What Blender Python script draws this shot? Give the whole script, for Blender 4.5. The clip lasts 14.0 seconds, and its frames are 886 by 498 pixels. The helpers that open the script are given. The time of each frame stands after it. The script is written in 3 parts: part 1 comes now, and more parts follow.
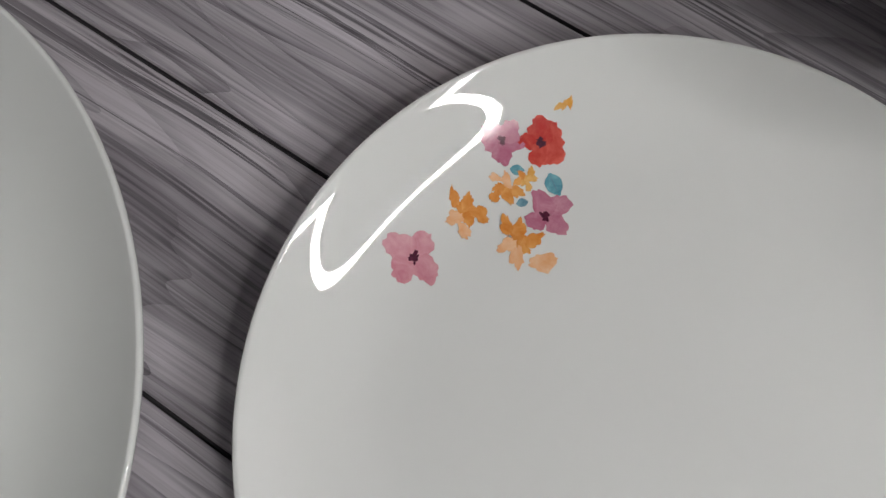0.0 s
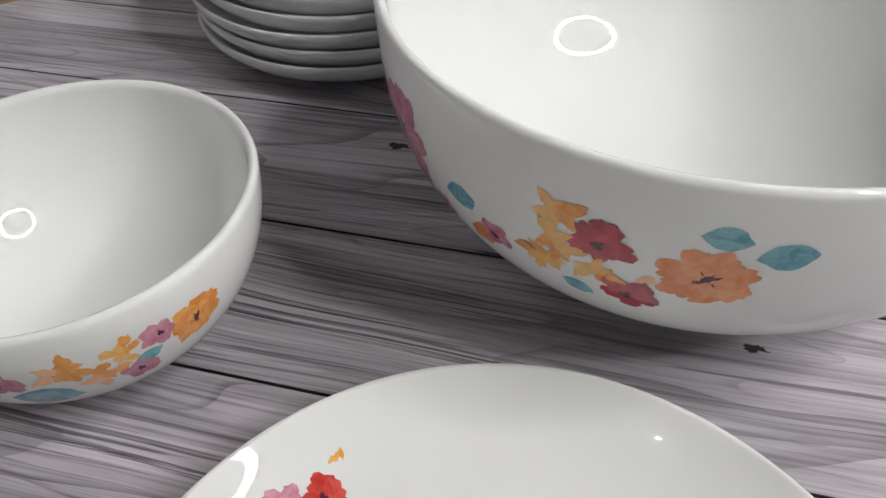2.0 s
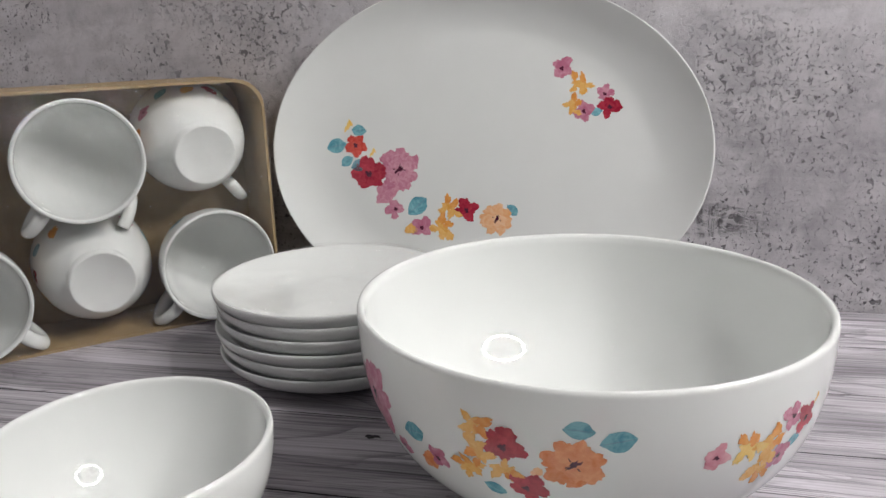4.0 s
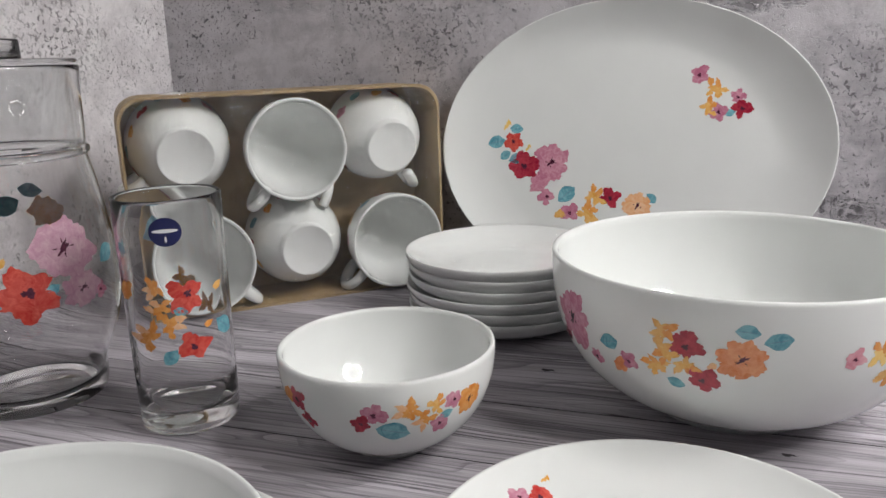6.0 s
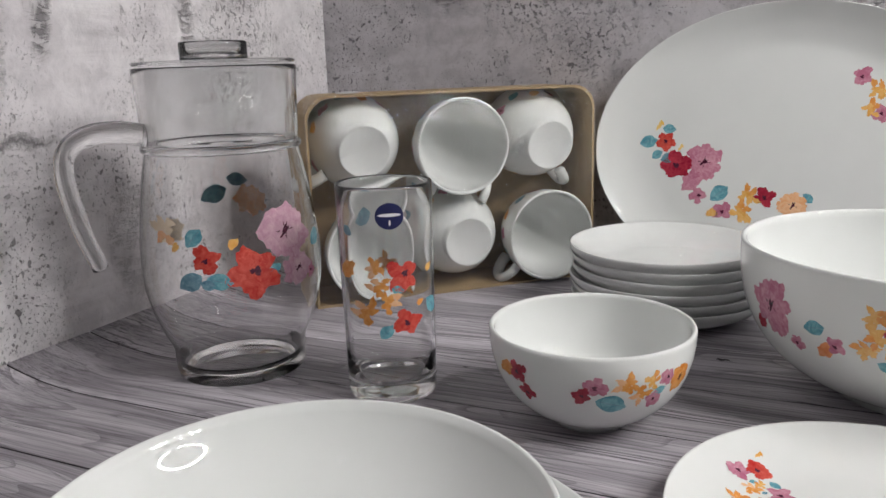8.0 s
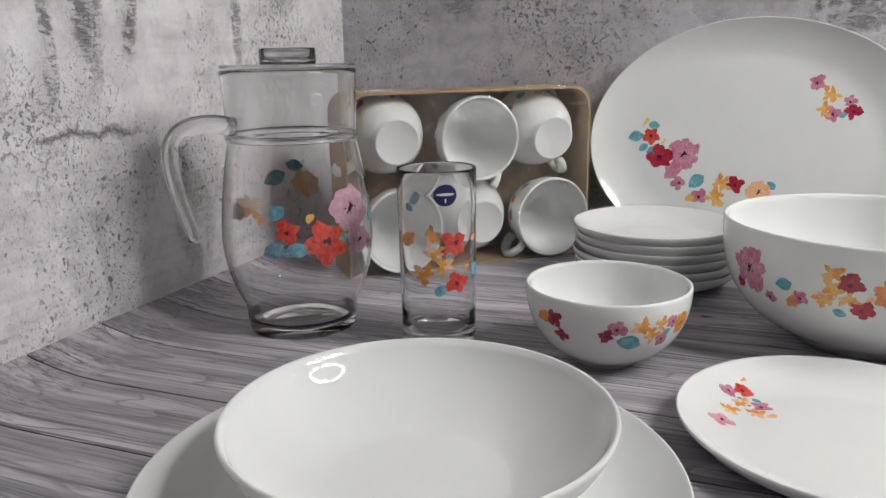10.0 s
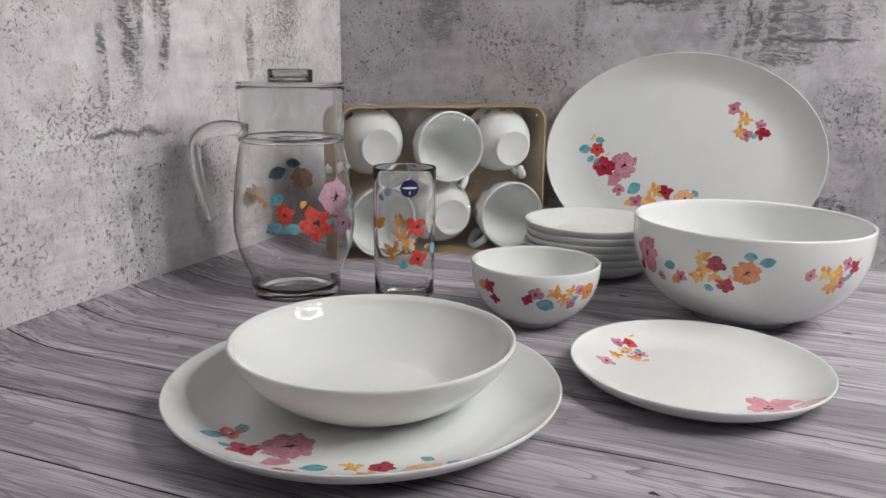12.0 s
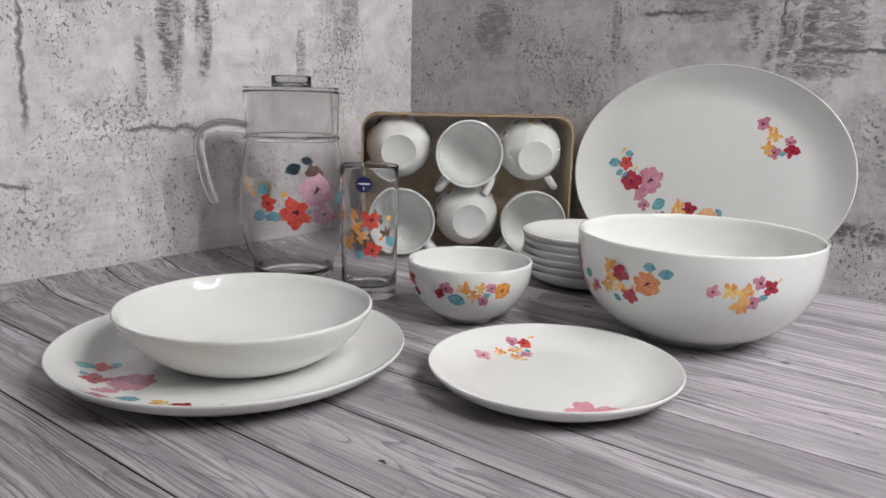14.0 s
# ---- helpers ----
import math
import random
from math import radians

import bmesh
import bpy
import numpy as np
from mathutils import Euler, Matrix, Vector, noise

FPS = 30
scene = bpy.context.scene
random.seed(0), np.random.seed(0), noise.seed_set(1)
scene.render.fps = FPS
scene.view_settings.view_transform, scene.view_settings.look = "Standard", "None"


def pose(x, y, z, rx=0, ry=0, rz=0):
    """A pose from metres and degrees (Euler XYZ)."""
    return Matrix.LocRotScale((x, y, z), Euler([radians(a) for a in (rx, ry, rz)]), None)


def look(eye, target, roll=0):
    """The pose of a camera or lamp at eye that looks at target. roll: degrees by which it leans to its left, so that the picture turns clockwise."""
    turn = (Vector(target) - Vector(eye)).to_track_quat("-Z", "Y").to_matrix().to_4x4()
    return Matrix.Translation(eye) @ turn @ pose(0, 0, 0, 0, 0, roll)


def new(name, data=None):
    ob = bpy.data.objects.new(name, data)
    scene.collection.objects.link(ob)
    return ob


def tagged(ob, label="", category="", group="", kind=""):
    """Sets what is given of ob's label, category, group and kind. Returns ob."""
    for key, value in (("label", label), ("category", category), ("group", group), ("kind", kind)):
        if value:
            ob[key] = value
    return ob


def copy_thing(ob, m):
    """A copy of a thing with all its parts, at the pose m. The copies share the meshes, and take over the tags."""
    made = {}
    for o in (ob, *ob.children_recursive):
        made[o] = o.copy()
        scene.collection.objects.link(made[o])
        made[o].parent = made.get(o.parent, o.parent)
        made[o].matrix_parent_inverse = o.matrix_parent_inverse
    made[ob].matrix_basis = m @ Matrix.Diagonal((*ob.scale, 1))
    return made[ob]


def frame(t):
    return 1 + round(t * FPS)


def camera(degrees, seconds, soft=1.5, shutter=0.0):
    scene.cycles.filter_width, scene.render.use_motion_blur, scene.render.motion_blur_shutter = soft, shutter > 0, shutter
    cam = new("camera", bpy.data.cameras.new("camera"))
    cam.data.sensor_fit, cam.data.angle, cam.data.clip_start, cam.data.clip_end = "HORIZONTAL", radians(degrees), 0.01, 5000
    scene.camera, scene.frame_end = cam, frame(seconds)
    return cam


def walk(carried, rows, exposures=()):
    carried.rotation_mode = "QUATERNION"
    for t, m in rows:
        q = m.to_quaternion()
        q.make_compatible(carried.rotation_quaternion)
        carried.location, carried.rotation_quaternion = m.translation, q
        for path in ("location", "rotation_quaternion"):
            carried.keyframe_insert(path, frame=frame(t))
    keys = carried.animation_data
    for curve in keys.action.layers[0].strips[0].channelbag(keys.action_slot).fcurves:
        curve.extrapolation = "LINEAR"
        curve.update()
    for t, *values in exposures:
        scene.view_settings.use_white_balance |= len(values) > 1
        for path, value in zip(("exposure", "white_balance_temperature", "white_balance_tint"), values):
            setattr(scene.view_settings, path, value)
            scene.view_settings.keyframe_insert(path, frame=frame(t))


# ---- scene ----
cam = camera(59.32, 14.0)
PATH = [
    (0, (0.5, -0.456, 0.189), (0.141, -0.123, -1.75), -13.8),
    (0.5, (0.5, -0.451, 0.19), (0.106, 0.026, -1.712), -8.5),
    (1, (0.51, -0.452, 0.194), (0.05, 0.264, -1.615), -7.4),
    (1.5, (0.519, -0.466, 0.193), (0.079, 0.63, -1.421), -3.0),
    (2, (0.531, -0.477, 0.189), (0.131, 0.916, -1.188), -2.1),
    (2.5, (0.541, -0.496, 0.188), (0.172, 1.122, -0.927), -1.9),
    (2.7, (0.544, -0.506, 0.189), (0.189, 1.188, -0.813), -1.9),
    (4.8, (0.5720, -0.6440, 0.2118), (0.4439, -0.1745, 0.0969), -2.62),
    (5, (0.5689, -0.6606, 0.2077), (0.4331, -0.1931, 0.0937), -2.37),
    (5.5, (0.5525, -0.6821, 0.2080), (0.4022, -0.2196, 0.0917), -2.02),
    (6, (0.5366, -0.6953, 0.2000), (0.3764, -0.2373, 0.0794), -1.96),
    (6.5, (0.5215, -0.7093, 0.1956), (0.3552, -0.2545, 0.0707), -1.92),
    (7, (0.5028, -0.7212, 0.1889), (0.3320, -0.2685, 0.0626), -2.05),
    (7.5, (0.4877, -0.7318, 0.1961), (0.3053, -0.2824, 0.0747), -2.22),
    (8, (0.4783, -0.7515, 0.1986), (0.2757, -0.3092, 0.0832), -1.92),
    (8.2, (0.4774, -0.7577, 0.1977), (0.2670, -0.3187, 0.0838), -1.69),
    (10.3, (0.4609, -0.8878, 0.2125), (0.2995, -0.4307, 0.0898), -0.70),
    (10.5, (0.4621, -0.9014, 0.2134), (0.3110, -0.4407, 0.0912), -0.43),
    (11, (0.4694, -0.9437, 0.2163), (0.3277, -0.4794, 0.0965), -0.13),
    (11.5, (0.4904, -0.9833, 0.2175), (0.3423, -0.5203, 0.1006), 0.20),
    (12, (0.5482, -0.9929, 0.2203), (0.3699, -0.5397, 0.1069), 0.67),
    (12.5, (0.6281, -0.9765, 0.2158), (0.3991, -0.5457, 0.1063), 0.69),
    (13, (0.7031, -0.9481, 0.2110), (0.4449, -0.5333, 0.1049), 0.74),
    (13.5, (0.7532, -0.9199, 0.2044), (0.4660, -0.5230, 0.1041), 0.91),
    (14, (0.7983, -0.8990, 0.2087), (0.4901, -0.5186, 0.1072), 1.32),
]
walk(cam, [(t, look(eye, target, roll)) for t, eye, target, roll in PATH],
     [(0, -0.72), (0.5, -0.58), (1.0, -0.38), (1.5, -0.22), (2.0, -0.15), (2.7, -0.08), (4.8, 0.0), (14, 0.0)])

# ---- light ----
world = bpy.data.worlds.new("room_air")
scene.world = world
world.use_nodes = True
world.node_tree.nodes["Background"].inputs[0].default_value = (0.80, 0.86, 1.0, 1)
world.node_tree.nodes["Background"].inputs[1].default_value = 0.12
scene.view_settings.exposure = 0.0


# ---- materials ----
def nodes_of(name):
    m = bpy.data.materials.new(name)
    m.use_nodes = True
    nt = m.node_tree
    return m, nt, nt.nodes["Principled BSDF"]


def add(nt, kind, **inputs):
    n = nt.nodes.new(kind)
    for k, v in inputs.items():
        n.inputs[k.replace("_", " ")].default_value = v
    return n


def ramp(nt, src, stops):
    r = nt.nodes.new("ShaderNodeValToRGB")
    e = r.color_ramp.elements
    while len(e) < len(stops):
        e.new(0.5)
    for el, (p, c) in zip(e, stops):
        el.position, el.color = p, (*c, 1)
    nt.links.new(src, r.inputs[0])
    return r.outputs[0]


def place_by(nt, scale=(1, 1, 1), rot=(0, 0, 0), shift_by_object=0.0):
    tc = nt.nodes.new("ShaderNodeTexCoord")
    mp = nt.nodes.new("ShaderNodeMapping")
    mp.inputs["Scale"].default_value = scale
    mp.inputs["Rotation"].default_value = rot
    nt.links.new(tc.outputs["Object"], mp.inputs["Vector"])
    if shift_by_object:
        oi = nt.nodes.new("ShaderNodeObjectInfo")
        mul = nt.nodes.new("ShaderNodeMath")
        mul.operation, mul.inputs[1].default_value = "MULTIPLY", shift_by_object
        nt.links.new(oi.outputs["Random"], mul.inputs[0])
        com = nt.nodes.new("ShaderNodeCombineXYZ")
        for k in range(3):
            nt.links.new(mul.outputs[0], com.inputs[k])
        nt.links.new(com.outputs[0], mp.inputs["Location"])
    return mp.outputs[0]


def noise_of(nt, vec, scale, detail=4.0, rough=0.55, distort=0.0):
    n = add(nt, "ShaderNodeTexNoise", Scale=scale, Detail=detail, Roughness=rough, Distortion=distort)
    nt.links.new(vec, n.inputs["Vector"])
    return n.outputs["Fac"]


def mix(nt, fac, a, b, how="MIX"):
    n = nt.nodes.new("ShaderNodeMix")
    n.data_type, n.blend_type = "RGBA", how
    for sock, v in ((n.inputs[0], fac), (n.inputs[6], a), (n.inputs[7], b)):
        if isinstance(v, (int, float)):
            sock.default_value = v
        elif isinstance(v, tuple):
            sock.default_value = (*v, 1)
        else:
            nt.links.new(v, sock)
    return n.outputs[2]


def bump(nt, bsdf, height, strength, distance):
    b = add(nt, "ShaderNodeBump", Strength=strength, Distance=distance)
    nt.links.new(height, b.inputs["Height"])
    nt.links.new(b.outputs[0], bsdf.inputs["Normal"])


def opal_glass(name="opal_glass", tone=(0.765, 0.782, 0.768), rough=0.015):
    m, nt, b = nodes_of(name)
    v = place_by(nt)
    n = noise_of(nt, v, 30, 3)
    nt.links.new(ramp(nt, n, [(0.3, tuple(c * 0.975 for c in tone)), (0.7, tone)]), b.inputs["Base Color"])
    b.inputs["Roughness"].default_value = rough
    b.inputs["IOR"].default_value = 1.5
    f = noise_of(nt, v, 9, 2)
    bump(nt, b, f, 0.03, 0.004)
    return m


def clear_glass(name, tint=(1, 1, 1), rough=0.0, ior=1.48):
    m, nt, b = nodes_of(name)
    b.inputs["Base Color"].default_value = (*tint, 1)
    b.inputs["Roughness"].default_value = rough
    b.inputs["IOR"].default_value = ior
    b.inputs["Transmission Weight"].default_value = 1.0
    return m


def film(name):
    """Thin clear wrap: mostly see-through, with sharp creased glints."""
    m, nt, b = nodes_of(name)
    out = nt.nodes["Material Output"]
    clear = add(nt, "ShaderNodeBsdfTransparent", Color=(0.985, 0.985, 0.985, 1))
    gloss = add(nt, "ShaderNodeBsdfGlossy", Color=(1, 1, 1, 1), Roughness=0.03)
    v = place_by(nt, (1, 1, 1))
    bm = add(nt, "ShaderNodeBump", Strength=1.0, Distance=0.011)
    creases = mix(nt, 0.5, noise_of(nt, shifted(nt, v, (1.0, 1.0, 0.35), (0.0, 0.6, 0.5)), 85, 3, 0.55, 2.5), noise_of(nt, v, 24, 3, 0.6, 1.0))
    nt.links.new(creases, bm.inputs["Height"])
    nt.links.new(bm.outputs[0], gloss.inputs["Normal"])
    mx = nt.nodes.new("ShaderNodeMixShader")
    mx.inputs[0].default_value = 0.09
    nt.links.new(clear.outputs[0], mx.inputs[1])
    nt.links.new(gloss.outputs[0], mx.inputs[2])
    nt.links.new(mx.outputs[0], out.inputs["Surface"])
    return m


def thin_glass(name):
    """Thin blown wall: clear straight through, mirror-like at a glance."""
    m, nt, b = nodes_of(name)
    clear = add(nt, "ShaderNodeBsdfTransparent", Color=(0.975, 0.98, 0.98, 1))
    gloss = add(nt, "ShaderNodeBsdfGlossy", Color=(1, 1, 1, 1), Roughness=0.015)
    fr = add(nt, "ShaderNodeLayerWeight", Blend=0.5)
    mx = nt.nodes.new("ShaderNodeMixShader")
    nt.links.new(ramp(nt, fr.outputs["Facing"], [(0.0, (0.05, 0.05, 0.05)), (0.60, (0.10, 0.10, 0.10)), (0.86, (0.34, 0.34, 0.34)), (1.0, (0.80, 0.80, 0.80))]), mx.inputs[0])
    nt.links.new(clear.outputs[0], mx.inputs[1])
    nt.links.new(gloss.outputs[0], mx.inputs[2])
    nt.links.new(mx.outputs[0], nt.nodes["Material Output"].inputs["Surface"])
    return m


def plain(name, colour, rough=0.5, grain=60.0, vary=0.12):
    m, nt, b = nodes_of(name)
    v = place_by(nt)
    n = noise_of(nt, v, grain, 5)
    lo, hi = tuple(c * (1 - vary) for c in colour), tuple(min(1, c * (1 + vary)) for c in colour)
    nt.links.new(ramp(nt, n, [(0.3, lo), (0.7, hi)]), b.inputs["Base Color"])
    b.inputs["Roughness"].default_value = rough
    return m


def paint(name, dark, light, scale=170.0):
    """Watercolour print under glaze: pigment pooled unevenly."""
    m, nt, b = nodes_of(name)
    v = place_by(nt, shift_by_object=7.0)
    n = noise_of(nt, v, scale, 4, 0.6, 1.2)
    n2 = noise_of(nt, v, scale * 4, 3)
    geo = nt.nodes.new("ShaderNodeNewGeometry")
    lift = nt.nodes.new("ShaderNodeMath")
    lift.operation, lift.inputs[1].default_value = "MULTIPLY_ADD", 0.30
    nt.links.new(geo.outputs["Random Per Island"], lift.inputs[0])
    nt.links.new(n, lift.inputs[2])
    c = ramp(nt, lift.outputs[0], [(0.50, dark), (0.74, tuple((a + q) / 2 for a, q in zip(dark, light))), (0.95, light)])
    nt.links.new(mix(nt, 0.15, c, ramp(nt, n2, [(0.35, dark), (0.65, light)])), b.inputs["Base Color"])
    b.inputs["Roughness"].default_value = 0.12
    return m


def shifted(nt, v, scale=(1, 1, 1), rot=(0, 0, 0), loc=(0, 0, 0)):
    mp = nt.nodes.new("ShaderNodeMapping")
    mp.inputs["Scale"].default_value, mp.inputs["Rotation"].default_value, mp.inputs["Location"].default_value = scale, rot, loc
    nt.links.new(v, mp.inputs["Vector"])
    return mp.outputs[0]


def patch(nt, v, at, half, soft=0.35):
    """A worn area of the wall: an oval with the given half sizes and a ragged edge."""
    d = nt.nodes.new("ShaderNodeVectorMath")
    d.operation = "SUBTRACT"
    nt.links.new(v, d.inputs[0])
    d.inputs[1].default_value = at
    k = nt.nodes.new("ShaderNodeVectorMath")
    k.operation = "MULTIPLY"
    nt.links.new(d.outputs[0], k.inputs[0])
    k.inputs[1].default_value = tuple(0.5 / h for h in half)
    n = nt.nodes.new("ShaderNodeVectorMath")
    n.operation = "LENGTH"
    nt.links.new(k.outputs[0], n.inputs[0])
    rag = nt.nodes.new("ShaderNodeMath")
    rag.operation, rag.inputs[1].default_value = "MULTIPLY_ADD", 0.45
    nt.links.new(noise_of(nt, v, 45.0, 4, 0.65), rag.inputs[0])
    nt.links.new(n.outputs["Value"], rag.inputs[2])
    return ramp(nt, rag.outputs[0], [(0.70 - 0.5 * soft, (1, 1, 1)), (0.70, (0, 0, 0))])


def seam(nt, v, axis, value, width):
    """A wandering crack where one coordinate meets a value."""
    sep = nt.nodes.new("ShaderNodeSeparateXYZ")
    nt.links.new(v, sep.inputs[0])
    wander = nt.nodes.new("ShaderNodeMath")
    wander.operation, wander.inputs[1].default_value = "MULTIPLY_ADD", 0.030
    nt.links.new(noise_of(nt, v, 24.0, 6, 0.68), wander.inputs[0])
    nt.links.new(sep.outputs[axis], wander.inputs[2])
    off = nt.nodes.new("ShaderNodeMath")
    off.operation, off.inputs[1].default_value = "SUBTRACT", value + 0.015
    nt.links.new(wander.outputs[0], off.inputs[0])
    near = nt.nodes.new("ShaderNodeMath")
    near.operation = "ABSOLUTE"
    nt.links.new(off.outputs[0], near.inputs[0])
    return ramp(nt, near.outputs[0], [(width * 0.3, (1, 1, 1)), (width, (0, 0, 0))])


def plaster(name, shift, lo, hi, streak_rot, scuffs, seams, pitted):
    """Rough grey plaster: soft clouds, trowel streaks, fine pits in drifts, rippled dark scuffs and cracks."""
    m, nt, b = nodes_of(name)
    v0 = place_by(nt)
    v = shifted(nt, v0, loc=shift)
    deep = tuple(x * 0.42 for x in lo)
    cloud = noise_of(nt, v, 5.0, 9, 0.64, 0.5)
    c = ramp(nt, cloud, [(0.34, lo), (0.50, tuple((a + q) / 2 for a, q in zip(lo, hi))), (0.64, hi)])
    streak = noise_of(nt, shifted(nt, v, (7, 7, 95), streak_rot), 1.0, 7, 0.68, 0.5)
    where = ramp(nt, noise_of(nt, v, 6.0, 4, 0.6), [(0.44, (0.04, 0.04, 0.04)), (0.64, (0.45, 0.45, 0.45))])
    c = mix(nt, where, c, ramp(nt, streak, [(0.34, tuple(x * 0.62 for x in lo)), (0.46, lo), (0.60, hi)]))
    mott = noise_of(nt, v, 42.0, 7, 0.7, 0.3)
    c = mix(nt, 0.32, c, ramp(nt, mott, [(0.38, tuple(x * 0.68 for x in lo)), (0.58, hi)]))
    # pale blooms of lime
    c = mix(nt, ramp(nt, noise_of(nt, v, 11.0, 5, 0.6, 0.8), [(0.56, (0, 0, 0)), (0.70, (0.5, 0.5, 0.5))]), c, tuple(min(0.92, x * 1.08) for x in hi))
    relief = mix(nt, 0.5, mott, cloud)
    gather = ramp(nt, noise_of(nt, v, 9.0, 4, 0.65), [(0.44, (0.05, 0.05, 0.05)), (0.58, (1, 1, 1))])
    for size, edge, share in ((150.0, 0.642, 0.95), (300.0, 0.622, 0.9), (560.0, 0.618, 0.7)):
        pit = ramp(nt, noise_of(nt, shifted(nt, v, (1, 1, 0.85)), size, 2, 0.55, 0.3), [(edge, (0, 0, 0)), (edge + 0.03, (share, share, share))])
        pit = mix(nt, 1.0, pit, gather, "MULTIPLY")
        c = mix(nt, pit, c, deep)
        relief = mix(nt, pit, relief, (0, 0, 0))
    dash = ramp(nt, noise_of(nt, shifted(nt, v, (75, 75, 230)), 1.0, 4, 0.65, 0.9), [(0.46, (0, 0, 0)), (0.54, (1, 1, 1))])
    broad = ramp(nt, noise_of(nt, shifted(nt, v, (38, 38, 14)), 1.0, 5, 0.7, 0.8), [(0.42, (0.15, 0.15, 0.15)), (0.54, (1, 1, 1))])
    for at, half, dark in scuffs:
        area = mix(nt, 1.0, patch(nt, v0, at, half), broad, "MULTIPLY")
        c = mix(nt, mix(nt, 1.0, area, (dark * 0.45,) * 3, "MULTIPLY"), c, tuple(x * 0.62 for x in lo))
        mask = mix(nt, 1.0, area, dash, "MULTIPLY")
        c = mix(nt, mix(nt, 1.0, mask, (dark,) * 3, "MULTIPLY"), c, tuple(x * 0.8 for x in deep))
        relief = mix(nt, mask, relief, (0, 0, 0))
    spots = ramp(nt, noise_of(nt, v, 210.0, 3, 0.6, 0.4), [(0.56, (0, 0, 0)), (0.60, (0.9, 0.9, 0.9))])
    for at, half in pitted:
        mask = mix(nt, 1.0, patch(nt, v0, at, half, 0.8), spots, "MULTIPLY")
        c = mix(nt, mask, c, deep)
        relief = mix(nt, mask, relief, (0, 0, 0))
    for axis, value, width, at, half in seams:
        mask = mix(nt, 1.0, seam(nt, v0, axis, value, width), patch(nt, v0, at, half, 0.3), "MULTIPLY")
        c = mix(nt, mask, c, tuple(x * 0.7 for x in deep))
        relief = mix(nt, mask, relief, (0, 0, 0))
    nt.links.new(c, b.inputs["Base Color"])
    b.inputs["Roughness"].default_value = 0.55
    bump(nt, b, relief, 1.0, 0.0028)
    return m


def washed_wood():
    """Grey-violet limed boards: broad bands, dark grain lines and cathedral figure along x, own shift for each board."""
    m, nt, b = nodes_of("washed_wood")
    v = place_by(nt, (1, 1, 1), shift_by_object=23.0)
    pale, mid, dark = (0.69, 0.662, 0.70), (0.37, 0.35, 0.375), (0.055, 0.047, 0.056)
    # slow wander of the grain
    wob = nt.nodes.new("ShaderNodeVectorMath")
    wob.operation = "MULTIPLY_ADD"
    wob.inputs[1].default_value = (0.0, 0.014, 0.0)
    nz = add(nt, "ShaderNodeTexNoise", Scale=7.0, Detail=2.0)
    nt.links.new(shifted(nt, v, (0.8, 1.6, 1.0)), nz.inputs["Vector"])
    nt.links.new(nz.outputs["Color"], wob.inputs[0])
    nt.links.new(v, wob.inputs[2])
    w = wob.outputs[0]
    band = noise_of(nt, shifted(nt, w, (3.2, 46, 46)), 1.0, 5, 0.6, 0.3)
    c = ramp(nt, band, [(0.32, tuple(x * 0.55 for x in mid)), (0.46, mid), (0.60, pale)])
    where = noise_of(nt, shifted(nt, w, (4.0, 26, 26), loc=(3, 1, 0)), 1.0, 3, 0.6)
    lines = noise_of(nt, shifted(nt, w, (4.0, 330, 330)), 1.0, 5, 0.62, 0.2)
    lm = mix(nt, 1.0, ramp(nt, lines, [(0.425, (1, 1, 1)), (0.455, (0, 0, 0))]), ramp(nt, where, [(0.38, (0.08, 0.08, 0.08)), (0.56, (1, 1, 1))]), "MULTIPLY")
    c = mix(nt, lm, c, dark)
    # growth rings: level lines of a drawn-out hill field close into cathedrals and eyes
    for size, count, edge, deep, loc in (((2.4, 15, 15), 15.0, 0.11, 0.95, (0, 5, 2)), ((5.5, 34, 34), 9.0, 0.10, 0.85, (7, 2, 9)), ((0.55, 26, 26), 12.0, 0.06, 0.95, (4, 11, 3))):
        hill = noise_of(nt, shifted(nt, w, size, loc=loc), 1.0, 1.5, 0.4, 0.35)
        many = nt.nodes.new("ShaderNodeMath")
        many.operation, many.inputs[1].default_value = "MULTIPLY", count
        nt.links.new(hill, many.inputs[0])
        saw = nt.nodes.new("ShaderNodeMath")
        saw.operation = "FRACT"
        nt.links.new(many.outputs[0], saw.inputs[0])
        rings = ramp(nt, saw.outputs[0], [(0.0, (deep, deep, deep)), (edge, (deep * 0.55,) * 3), (edge * 1.5, (deep * 0.16,) * 3), (edge * 5, (0, 0, 0))])
        shown = ramp(nt, noise_of(nt, shifted(nt, v, (3.0, 17, 17), loc=(loc[1], 4, 1)), 1.0, 3, 0.6), [(0.42, (0.10, 0.10, 0.10)), (0.58, (1, 1, 1))])
        c = mix(nt, mix(nt, 1.0, rings, shown, "MULTIPLY"), c, dark)
    # smoky dark patches and knots along the grain
    smoke = ramp(nt, noise_of(nt, shifted(nt, w, (6.0, 40, 40), loc=(1, 8, 4)), 1.0, 4, 0.65, 0.8), [(0.56, (0, 0, 0)), (0.70, (0.9, 0.9, 0.9))])
    c = mix(nt, smoke, c, tuple(x * 1.5 for x in dark))
    fine = noise_of(nt, shifted(nt, w, (12, 900, 900)), 1.0, 4, 0.6)
    c = mix(nt, 0.26, c, ramp(nt, fine, [(0.38, dark), (0.56, pale)]))
    c = mix(nt, ramp(nt, noise_of(nt, v, 6.0, 5, 0.6), [(0.40, (0.35, 0.35, 0.35)), (0.65, (0, 0, 0))]), c, mid)
    oi = nt.nodes.new("ShaderNodeObjectInfo")
